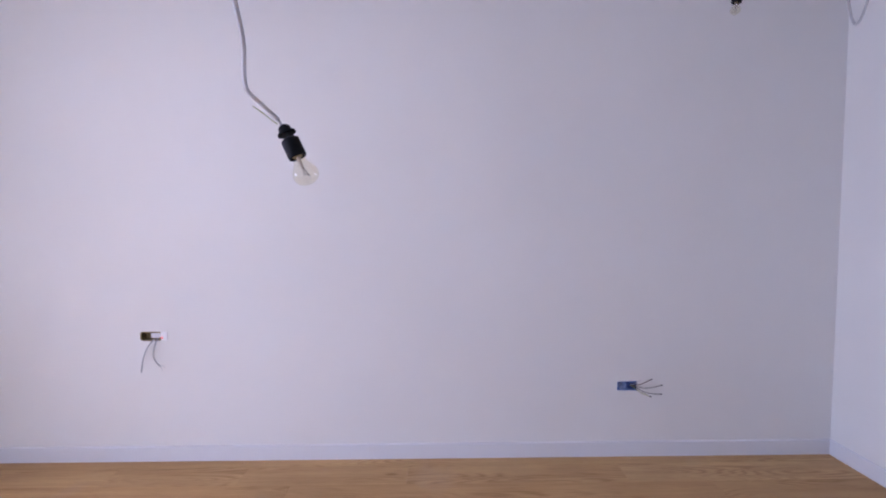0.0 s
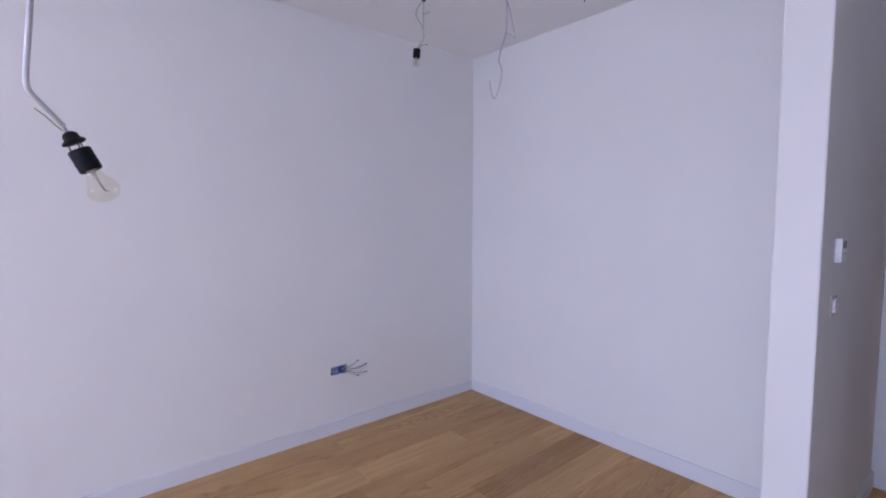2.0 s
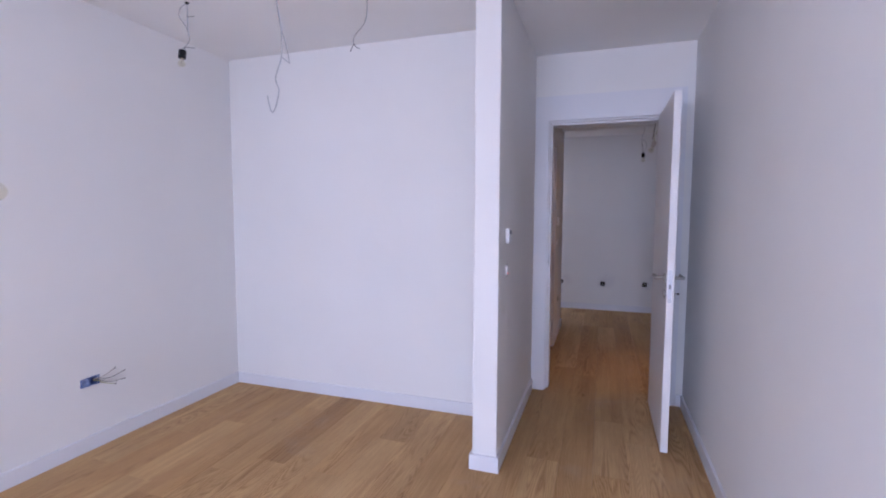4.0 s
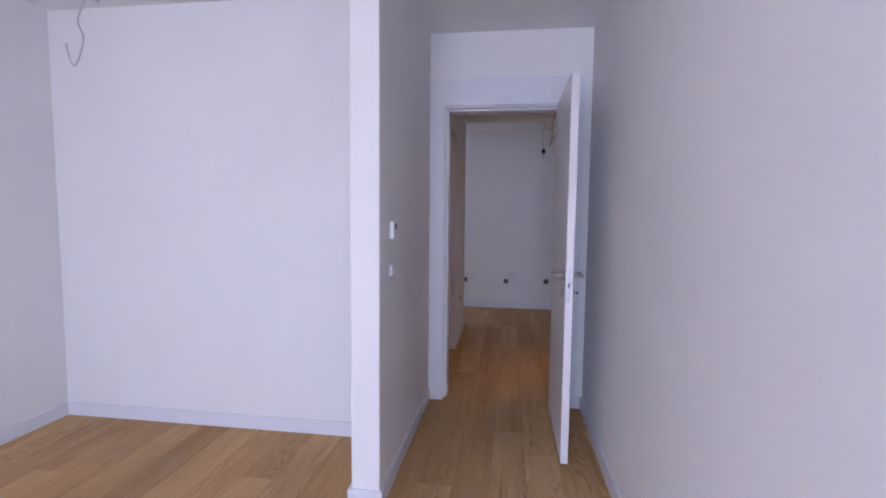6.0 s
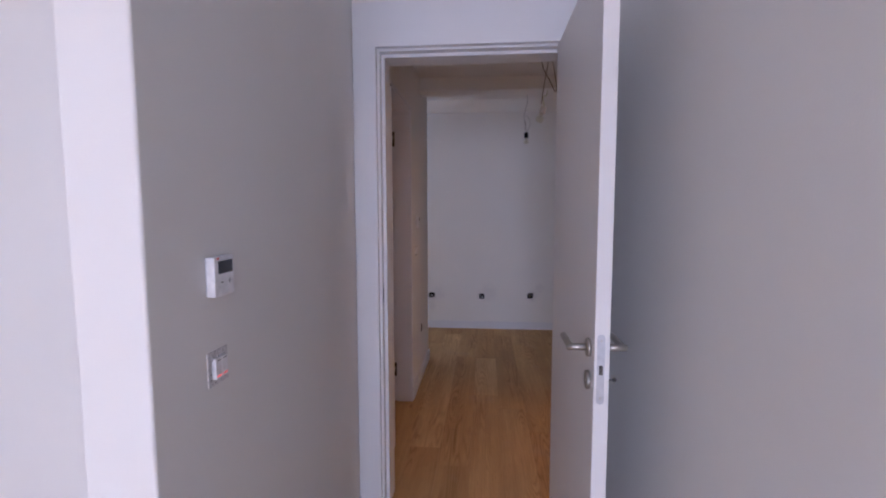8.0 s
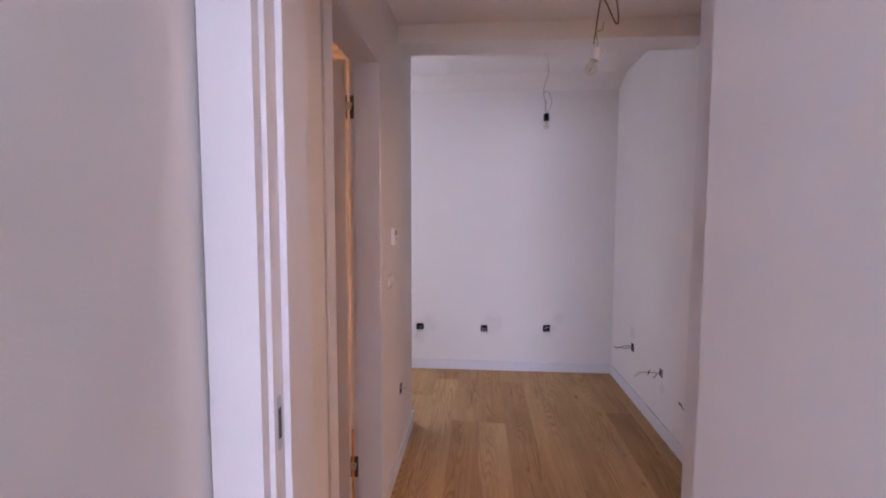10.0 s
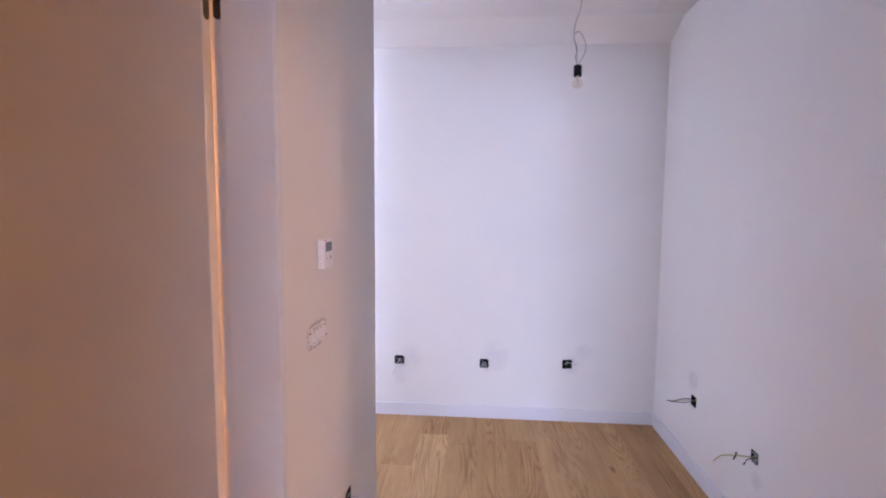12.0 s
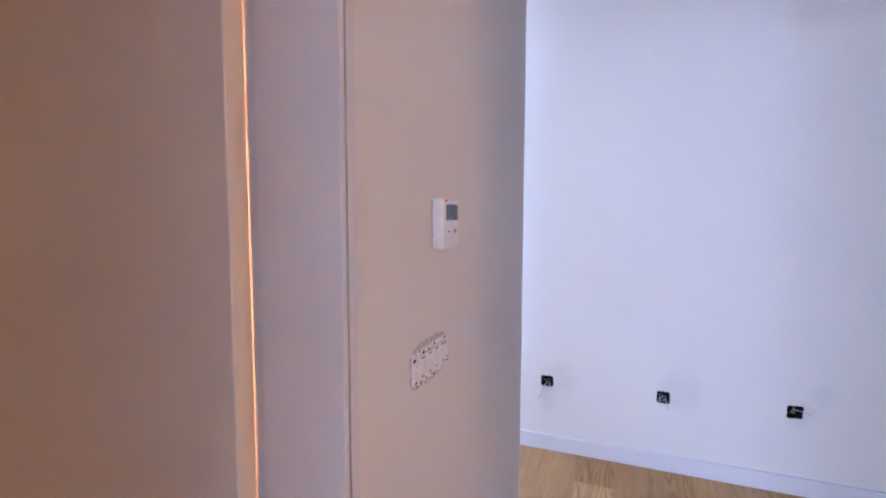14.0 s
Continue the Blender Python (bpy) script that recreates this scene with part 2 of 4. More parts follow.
# ---- mesh helpers ----
def box(bm, x0, x1, y0, y1, z0, z1, bevel=0.0, seg=2):
    m = Matrix.Translation(((x0 + x1) / 2, (y0 + y1) / 2, (z0 + z1) / 2)) @ Matrix.Diagonal((x1 - x0, y1 - y0, z1 - z0, 1))
    made = bmesh.ops.create_cube(bm, size=1, matrix=m)["verts"]
    if bevel:
        edges = {e for v in made for e in v.link_edges}
        bmesh.ops.bevel(bm, geom=list(edges), offset=bevel, segments=seg, affect="EDGES", profile=0.5)


def boxed(*a, **k):
    bm = bmesh.new()
    box(bm, *a, **k)
    return bm


def tube(bm, pts, r, sides=8, steps=5, r_end=None):
    """A round cable through the points, smoothed."""
    p = [Vector(q) for q in pts]
    line = []
    for i in range(len(p) - 1):
        a, b, c, d = p[max(i - 1, 0)], p[i], p[i + 1], p[min(i + 2, len(p) - 1)]
        for s in range(steps):
            t = s / steps
            line.append(0.5 * (2 * b + (c - a) * t + (2 * a - 5 * b + 4 * c - d) * t * t + (3 * b - a - 3 * c + d) * t ** 3))
    line.append(p[-1])
    up = Vector((0.31, 0.2, 0.93))
    rings = []
    for i, q in enumerate(line):
        way = (line[min(i + 1, len(line) - 1)] - line[max(i - 1, 0)]).normalized()
        side = way.cross(up)
        side = side.normalized() if side.length > 1e-3 else way.orthogonal().normalized()
        top = side.cross(way)
        up = top
        rr = r if r_end is None else r + (r_end - r) * i / (len(line) - 1)
        rings.append([bm.verts.new(q + rr * (math.cos(a) * side + math.sin(a) * top)) for a in (2 * math.pi * k / sides for k in range(sides))])
    for a, b in zip(rings, rings[1:]):
        for k in range(sides):
            f = bm.faces.new((a[k], a[(k + 1) % sides], b[(k + 1) % sides], b[k]))
            f.smooth = True
    bm.faces.new(rings[0][::-1])
    bm.faces.new(rings[-1])
    return bm


def tubed(pts, r, **k):
    return tube(bmesh.new(), pts, r, **k)


def lathe(profile, sides=28, smooth=True, caps=True):
    """Turns (radius, height) pairs round z."""
    bm = bmesh.new()
    rings = []
    for r, z in profile:
        rings.append([bm.verts.new((r * math.cos(2 * math.pi * k / sides), r * math.sin(2 * math.pi * k / sides), z)) for k in range(sides)])
    for a, b in zip(rings, rings[1:]):
        for k in range(sides):
            bm.faces.new((a[k], a[(k + 1) % sides], b[(k + 1) % sides], b[k])).smooth = smooth
    if caps:
        bm.faces.new(rings[0][::-1])
        bm.faces.new(rings[-1])
    return bm


def stadium(bm, w, h, d, seg=8):
    """A rounded-end plate standing in x-z, thickness d along +y."""
    r = w / 2
    outline = [(r * math.cos(a), (h / 2 - r) + r * math.sin(a)) for a in (math.pi * k / seg for k in range(seg + 1))]
    outline += [(-x, -z) for x, z in outline]
    a = [bm.verts.new((x, 0, z)) for x, z in outline]
    b = [bm.verts.new((x, d, z)) for x, z in outline]
    bm.faces.new(a)
    bm.faces.new(b[::-1])
    for k in range(len(a)):
        bm.faces.new((a[k], b[k], b[(k + 1) % len(a)], a[(k + 1) % len(a)]))
    return bm


def link(name, bm, mat, parent=None, label=""):
    bmesh.ops.recalc_face_normals(bm, faces=bm.faces)
    me = bpy.data.meshes.new(name)
    bm.to_mesh(me)
    bm.free()
    me.materials.append(mat)
    ob = new(name, me)
    ob.parent = parent
    if label:
        ob["label"] = label
    return ob


def part(name, bm, mat, parent, label=""):
    return link(name, bm, mat, parent, label)


def structure(name, bm, mat, label, category="wall"):
    return tagged(link(name, bm, mat), label, category, kind="structure")


def thing(name, m, label, category, group=""):
    ob = new(name)
    ob.empty_display_size = 0.05
    ob.matrix_world = m
    return tagged(ob, label, category, group)


def slab(place, u, v, thick, holes=()):
    """A wall sheet u[0]..u[1] by v[0]..v[1] of the given thickness with square holes right through; place(u, v, w) gives the point."""
    us = sorted({*u, *(a for h in holes for a in h[:2])})
    vs = sorted({*v, *(a for h in holes for a in h[2:])})
    solid = {}
    for i in range(len(us) - 1):
        for j in range(len(vs) - 1):
            cu, cv = (us[i] + us[i + 1]) / 2, (vs[j] + vs[j + 1]) / 2
            solid[i, j] = not any(h[0] < cu < h[1] and h[2] < cv < h[3] for h in holes)
    bm = bmesh.new()
    made = {}

    def vert(i, j, k):
        if (i, j, k) not in made:
            made[i, j, k] = bm.verts.new(place(us[i], vs[j], k * thick))
        return made[i, j, k]

    for (i, j), s in solid.items():
        if not s:
            continue
        for k in (0, 1):
            bm.faces.new([vert(*q, k) for q in ((i, j), (i + 1, j), (i + 1, j + 1), (i, j + 1))])
        for q, a, b in (((i - 1, j), (i, j), (i, j + 1)), ((i + 1, j), (i + 1, j), (i + 1, j + 1)), ((i, j - 1), (i, j), (i + 1, j)), ((i, j + 1), (i, j + 1), (i + 1, j + 1))):
            if not solid.get(q, False):
                bm.faces.new((vert(*a, 0), vert(*b, 0), vert(*b, 1), vert(*a, 1)))
    return bm


# ---- the plan ----
XA, YB, XC = -2.228, -0.645, 0.08       # bedroom: side wall, end wall; passage walls
XP, YP = -0.055, -1.295                            # free end of the partition
YW = -8.2                                          # window wall of the bedroom
H1, H2, HB, H3 = 2.58, 2.44, 2.34, 2.58            # ceilings: bedroom, hall, beam, far room
XH, XE, YD, YH, YE = 0.12, 1.75, 0.17, 2.26, 3.41  # hall: side wall, other wall, door wall's back, wall end, back wall
XF = -3.0                                          # far room's window wall
LOW = -0.02

S_BACK = [(0.026, 0.389), (0.613, 0.382), (1.172, 0.395)]
S_RIGHT = [(2.845, 0.397), (2.270, 0.393), (1.675, 0.393)]
S_LEFT = (1.815, 0.410)


def hole(c, z, w=0.060, h=0.054):
    return (c - w / 2, c + w / 2, z - h / 2, z + h / 2)


structure("wall_bedroom_side", slab(lambda u, v, w: (XA - w, u, v), (YW, YB + 0.12), (LOW, H1), 0.12, [(-1.868, -1.768, 0.380, 0.428), (-4.535, -4.425, 0.688, 0.735), (-7.9, -6.1, 0.12, 2.42)]), WALL, "white painted plaster wall of the bedroom")
structure("wall_bedroom_end", slab(lambda u, v, w: (u, YB + w, v), (XA, XP), (LOW, H1), 0.12), WALL, "white painted plaster end wall of the bedroom")
# Unseen wall stub, added to keep window light off the side wall.
structure("wall_light_block", boxed(XA, -1.20, -5.80, -5.62, LOW, H1), WALL, "unseen white wall stub added to shade the side wall")
bm = bmesh.new()
box(bm, XP, XC, YP, 0.0, LOW, H1)
bmesh.ops.bevel(bm, geom=[e for e in bm.edges if abs(e.verts[0].co.z - e.verts[1].co.z) > 1 and e.verts[0].co.y < -1], offset=0.006, segments=3, affect="EDGES", profile=0.5)
structure("wall_partition", bm, WALL, "white plastered partition wall with a free end")
structure("wall_passage", slab(lambda u, v, w: (XR + w, u, v), (YW, 0.0), (LOW, H1), 0.12), WALL, "white painted plaster wall beside the passage")
D1 = (0.2065, 1.006, 2.066)                         # clear opening of the open door
structure("wall_door", slab(lambda u, v, w: (u, w, v), (XP - 0.15, XE + 0.12), (LOW, H1), YD, [(D1[0] - 0.040, D1[1] + 0.040, LOW, D1[2] + 0.040)]), WALL, "white painted wall round the bedroom doorway")
structure("wall_bedroom_back", slab(lambda u, v, w: (u, YW - w, v), (XA - 0.12, XR + 0.12), (LOW, H1), 0.25, [(-1.2, 1.0, 0.12, 2.42)]), WALL, "white painted outer wall with a wide window")
D2 = (0.618, 1.262, 2.081)                         # opening of the bathroom door in the hall's side wall
structure("wall_hall_side", slab(lambda u, v, w: (XH - w, u, v), (YD, YH), (LOW, H1), 0.13, [(D2[0] - 0.01, D2[1] + 0.017, LOW, D2[2] + 0.027), hole(*S_LEFT)]), WALL, "white painted hall wall with the bathroom doorway")
# The doorway hole is unseen, added to let the warm lamp in.
structure("wall_hall_long", slab(lambda u, v, w: (XE + w, u, v), (YD, YE + 0.12), (LOW, H1), 0.12, [(0.28, 1.02, LOW, 2.07)] + [hole(*s) for s in S_RIGHT]), LONGWALL, "white painted hall wall with open socket holes")
structure("wall_far", slab(lambda u, v, w: (u, YE + w, v), (XF - 0.12, XE), (LOW, H1), 0.12, [hole(*s) for s in S_BACK]), FARWALL, "white painted end wall with three open socket holes")
# Unseen walls, placed so their corner fades daylight across the far wall.
YS, XB = -0.40, -1.20                              # far room's other end; bathroom's back
structure("wall_far_window", slab(lambda u, v, w: (XF - w, u, v), (YS, YE), (LOW, H1), 0.12, [(-0.30, 0.96, 0.3, 2.4)]), WALL, "white painted outer wall with a window")
structure("wall_far_room_front", slab(lambda u, v, w: (u, YS - w, v), (XF - 0.12, XB - 0.12), (LOW, H1), 0.12), WALL, "white painted end wall of the far room")
structure("wall_bathroom_end", slab(lambda u, v, w: (u, YH - w, v), (XB, XH - 0.13), (LOW, H1), 0.12), WALL, "white painted wall between far room and bathroom")
structure("wall_bathroom_back", slab(lambda u, v, w: (XB - w, u, v), (YS, YH), (LOW, H1), 0.12), WALL, "plain light bathroom wall")
structure("wall_bathroom_near", slab(lambda u, v, w: (u, YD - w, v), (XB, XP - 0.15), (LOW, H1), 0.12), WALL, "plain light bathroom wall")
XN = 3.1                                           # unseen room added for the warm lamp, beyond a doorway cut for it
structure("wall_lamp_room_far", slab(lambda u, v, w: (XN + w, u, v), (-0.3, 1.6), (LOW, H1), 0.12), WALL, "plain white wall of the added lamp room")
structure("wall_lamp_room_side", slab(lambda u, v, w: (u, -0.3 - w, v), (XE, XN), (LOW, H1), 0.12), WALL, "plain white wall of the added lamp room")
structure("wall_lamp_room_end", slab(lambda u, v, w: (u, 1.6 + w, v), (XE + 0.12, XN), (LOW, H1), 0.12), WALL, "plain white wall of the added lamp room")
structure("ceiling_lamp_room", boxed(XE + 0.12, XN + 0.12, -0.42, 1.72, H2 + 0.001, H2 + 0.26), CEIL, "white ceiling of the added lamp room", "ceiling")
structure("ceiling_bedroom", boxed(XA - 0.12, XE + 0.12, YW - 0.25, YD, H1, H1 + 0.12), CEIL, "white painted bedroom ceiling", "ceiling")
structure("ceiling_hall", boxed(XB, XE + 0.12, YD, 1.78, H2, H2 + 0.26), CEIL, "white painted lowered hall ceiling", "ceiling")
structure("ceiling_beam", boxed(XH, XE, 1.78, 1.98, HB, H1 + 0.12), CEIL, "white plastered beam across the hall ceiling", "beam")
structure("ceiling_bathroom", boxed(XB, XH - 0.13, 1.78, YH - 0.12, H2, H2 + 0.26), CEIL, "white bathroom ceiling", "ceiling")
structure("ceiling_far", slab(lambda u, v, w: (u, v, H3 + 0.002 + w), (XF - 0.12, XE + 0.12), (YS - 0.12, YE + 0.12), 0.12, [(XB - 0.06, XE + 0.12, YS - 0.12, 1.97)]), CEIL, "white painted ceiling of the far room", "ceiling")
bm = bmesh.new()
a = [bm.verts.new((XF, y, z)) for y, z in ((3.20, H3 + 0.002), (YE, 2.487), (YE, H3 + 0.002))]
b = [bm.verts.new((XE, y, z)) for y, z in ((3.20, H3 + 0.002), (YE, 2.487), (YE, H3 + 0.002))]
bm.faces.new(a), bm.faces.new(b)
for k in range(3):
    bm.faces.new((a[k], a[(k + 1) % 3], b[(k + 1) % 3], b[k]))
structure("ceiling_cornice", bm, CEIL, "white sloped plaster cornice over the end wall", "cornice")
structure("floor", boxed(XF - 0.12, XN + 0.12, YW - 0.25, YE + 0.12, -0.14, -0.015), GROUND, "oak plank floor laid lengthwise on screed", "floor")
structure("ground", boxed(-60, 60, -60, 60, -3.4, -3.2), GROUND, "grey paving outside the building", "ground")

# unseen windows behind the walker and in the far room; third added for light
for nm, place, (u0, u1), (v0, v1), lab in (
        ("window_1", lambda u, v, w: (u, YW - 0.10 - w, v), (-1.2, 1.0), (0.12, 2.42), "wide white-framed bedroom window"),
        ("added_window_3", lambda u, v, w: (XA - 0.04 - w, u, v), (-7.9, -6.1), (0.12, 2.42), "unseen side window added to even the bedroom light"),
        ("window_2", lambda u, v, w: (XF - 0.03 - w, u, v), (-0.30, 0.96), (0.3, 2.4), "white-framed far room window")):
    win = structure(nm, slab(place, (u0, u1), (v0, v1), 0.06, [(u0 + 0.07, (u0 + u1) / 2 - 0.035, v0 + 0.07, v1 - 0.07), ((u0 + u1) / 2 + 0.035, u1 - 0.07, v0 + 0.07, v1 - 0.07)]), TRIM, lab, "window")
    for c0, c1 in ((u0 + 0.06, (u0 + u1) / 2 - 0.025), ((u0 + u1) / 2 + 0.025, u1 - 0.06)):
        pane = part("pane", slab(lambda u, v, w: place(u, v, w + 0.025), (c0, c1), (v0 + 0.06, v1 - 0.06), 0.008), PANE, win, "clear window glass")
        pane.visible_shadow = False


# ---- baseboards ----
def baseboard(name, a, b, side, h=0.085, d=0.014, ends=(0, 0)):
    """From a to b along a wall, standing out to the given side (unit vector), with an eased top edge."""
    a, b, s = Vector((*a, 0)), Vector((*b, 0)), Vector((*side, 0))
    w = (b - a).normalized()
    bm = bmesh.new()
    prof = [(0, LOW / 4), (d, LOW / 4), (d, h - 0.004), (d - 0.0012, h - 0.0012), (d - 0.004, h), (0, h)]
    rings = [[bm.verts.new(q + w * m * o + s * o + Vector((0, 0, z))) for o, z in prof] for q, m in ((a, ends[0]), (b, ends[1]))]
    n = len(prof)
    for k in range(n):
        bm.faces.new((rings[0][k], rings[0][(k + 1) % n], rings[1][(k + 1) % n], rings[1][k]))
    bm.faces.new(rings[0]), bm.faces.new(rings[1])
    return structure(name, bm, TRIM, "white lacquered baseboard along the wall foot", "baseboard")


baseboard("baseboard_bedroom_side", (XA, YW), (XA, YB), (1, 0), ends=(0, -1))
baseboard("baseboard_bedroom_end", (XA, YB), (XP, YB), (0, -1), ends=(1, -1))
baseboard("baseboard_partition_inner", (XP, YB), (XP, YP), (-1, 0), ends=(1, 1))
baseboard("baseboard_partition_end", (XP, YP), (XC, YP), (0, -1), ends=(-1, 1))
baseboard("baseboard_partition_passage", (XC, YP), (XC, -0.014), (1, 0), ends=(-1, 0))
baseboard("baseboard_passage", (XR, YW), (XR, 0.0), (-1, 0), ends=(0, -1))
baseboard("baseboard_door_wall", (1.122, 0.0), (XR, 0.0), (0, -1), ends=(0, -1))
baseboard("baseboard_hall_side_near", (XH, YD + 0.014), (XH, D2[0] - 0.105), (1, 0))
baseboard("baseboard_hall_side", (XH, D2[1] + 0.035), (XH, YH), (1, 0), ends=(0, 1))
baseboard("baseboard_hall_side_end", (XH, YH), (XH - 0.13, YH), (0, 1), ends=(-1, 1))
baseboard("baseboard_hall_long", (XE, 1.02), (XE, YE), (-1, 0), ends=(0, -1))
baseboard("baseboard_far", (XF, YE), (XE, YE), (0, -1), ends=(0, -1))


# ---- door frames ----
def swept_frame(name, prof, x0, x1, top, parent, mat, label=""):
    """A door lining: left jamb, head and right jamb of one profile (o out of the opening, y), mitred."""
    bm = bmesh.new()
    rings = []
    for stop in range(4):
        ring = []
        for o, y in prof:
            x = x0 - o if stop < 2 else x1 + o
            z = LOW / 2 if stop in (0, 3) else top + o
            ring.append(bm.verts.new((x, y, z)))
        rings.append(ring)
    n = len(prof)
    for p, q in zip(rings, rings[1:]):
        for k in range(n):
            bm.faces.new((p[k], p[(k + 1) % n], q[(k + 1) % n], q[k]))
    bm.faces.new(rings[0]), bm.faces.new(rings[-1])
    return part(name, bm, mat, parent, label)


frame1 = structure("door_frame_1", boxed(D1[0] - 0.039, D1[0] - 0.020, 0.0605, 0.12, 0.02, 2.0), TRIM, "white lacquered door frame with stepped rebates", "door frame")
# lining with two small steps towards the passage
swept_frame("lining", [(0.0, 0.059), (0.0, YD + 0.012), (0.019, YD + 0.012), (0.019, 0.059)], D1[0], D1[1], D1[2], frame1, TRIM)
swept_frame("rebate", [(0.0010, 0.0592), (0.039, 0.0592), (0.039, 0.0155), (0.0145, 0.0155), (0.0135, 0.0165), (0.0135, 0.0580), (0.0010, 0.0580)], D1[0], D1[1], D1[2], frame1, TRIM)
# casing boards on the passage side
part("casing", boxed(XC + 0.004, D1[0] - 0.0240, -0.012, 0.0150, LOW / 2, D1[2] + 0.0240, bevel=0.0004), TRIM, frame1)
part("casing", boxed(D1[1] + 0.0240, D1[1] + 0.114, -0.012, 0.0150, LOW / 2, D1[2] + 0.0240, bevel=0.0004), TRIM, frame1)
part("casing", boxed(XC + 0.004, D1[1] + 0.114, -0.012, 0.0150, D1[2] + 0.0241, D1[2] + 0.206, bevel=0.0004), TRIM, frame1)
# casing on the hall side
part("casing", boxed(XH + 0.002, D1[0] - 0.002, YD, YD + 0.012, LOW / 2, D1[2] + 0.09, bevel=0.0015), TRIM, frame1)
part("casing", boxed(D1[1] + 0.002, D1[1] + 0.09, YD, YD + 0.012, LOW / 2, D1[2] + 0.09, bevel=0.0015), TRIM, frame1)
part("casing", boxed(D1[0] - 0.002, D1[1] + 0.002, YD, YD + 0.012, D1[2] + 0.002, D1[2] + 0.09, bevel=0.0015), TRIM, frame1)
bm = bmesh.new()
stadium(bm, 0.020, 0.11, 0.0015)
bmesh.ops.transform(bm, matrix=pose(D1[0] - 0.0125, 0.037, 1.02, 0, 0, 90), verts=bm.verts)
part("strike_plate", bm, PLATE, frame1, "grey metal strike plate")
part("strike_hole", boxed(D1[0] - 0.0140, D1[0] - 0.0120, 0.031, 0.043, 0.99, 1.05), MARK, frame1)

frame2 = structure("door_frame_2", boxed(XH - 0.128, XH - 0.11, D2[0] - 0.008, D2[0] - 0.001, 0.01, D2[2]), TRIM, "white lacquered bathroom door frame flush with the wall", "door frame")
part("casing", boxed(XH, XH + 0.005, D2[0] - 0.074, D2[0] + 0.001, LOW / 2, D2[2] + 0.0, bevel=0.0015), TRIM, frame2)
part("near_jamb", boxed(XH - 0.127, XH - 0.0005, D2[0] - 0.0095, D2[0] + 0.001, LOW / 2, D2[2] + 0.010, bevel=0.001), TRIM, frame2)
part("stop_jamb", boxed(XH - 0.106, XH + 0.010, D2[1], D2[1] + 0.009, LOW / 2, D2[2], bevel=0.001), TRIM, frame2)
part("hinge_jamb", boxed(XH - 0.128, XH - 0.1065, D2[1] + 0.009, D2[1] + 0.016, LOW / 2, D2[2] + 0.017, bevel=0.001), TRIM, frame2)
part("head", boxed(XH - 0.106, XH + 0.010, D2[0] + 0.004, D2[1], D2[2], D2[2] + 0.009, bevel=0.001), TRIM, frame2)
part("rebate_head", boxed(XH - 0.128, XH - 0.1065, D2[0] + 0.001, D2[1] + 0.009, D2[2] + 0.017, D2[2] + 0.026, bevel=0.001), TRIM, frame2)
# Dark strips colour in the shade of the groove round the frame.
part("tone_strip", boxed(XH, XH + 0.0060, D2[1] + 0.0095, D2[1] + 0.0150, LOW / 2, D2[2] + 0.0150), GAPSHADE, frame2, "dark strip coloured as the groove's shade")
part("tone_strip", boxed(XH, XH + 0.0060, D2[0] - 0.074, D2[1] + 0.0095, D2[2] + 0.0095, D2[2] + 0.0150), GAPSHADE, frame2, "dark strip coloured as the groove's shade")
# Flat grey strip paints the tone light gives the casing's edge.
part("tone_strip", boxed(XH, XH + 0.0012, D2[0] - 0.090, D2[0] - 0.0742, LOW / 2, D2[2]), EDGETONE, frame2, "grey strip coloured as the casing's daylit edge")
part("cover_strip", boxed(XH, XH + 0.008, D2[1] + 0.0155, D2[1] + 0.034, LOW / 2, D2[2] + 0.034, bevel=0.001), TRIM, frame2)
part("cover_strip", boxed(XH, XH + 0.008, D2[0] - 0.074, D2[1] + 0.0150, D2[2] + 0.0155, D2[2] + 0.034, bevel=0.001), TRIM, frame2)

# ---- open bedroom door ----
door = tagged(new("door_1"), "white flush bedroom door standing wide open", "door", kind="structure")
LX0, LX1, LY0, LY1 = 0.941, 0.981, -0.785, -0.014
part("leaf", boxed(LX0, LX1, LY0, LY1, 0.008, 2.072, bevel=0.002), LEAF, door)
bm = bmesh.new()
stadium(bm, 0.020, 0.19, 0.002)
bmesh.ops.transform(bm, matrix=pose((LX0 + LX1) / 2 - 0.003, LY0 - 0.0015, 0.983), verts=bm.verts)
lock = part("lock_plate", bm, PLATE, door, "grey metal lock faceplate")
part("latch", boxed((LX0 + LX1) / 2 - 0.0075, (LX0 + LX1) / 2 + 0.0015, LY0 - 0.0075, LY0 - 0.001, 0.970, 0.994, bevel=0.001), HINGE, lock, "dark magnetic latch")
for zz in (1.061, 0.905):
    bm = lathe([(0.0028, 0), (0.0028, 0.0006)], 10)
    bmesh.ops.transform(bm, matrix=pose((LX0 + LX1) / 2 - 0.003, LY0 - 0.0015, zz, 90), verts=bm.verts)
    part("screw", bm, STEEL, lock)
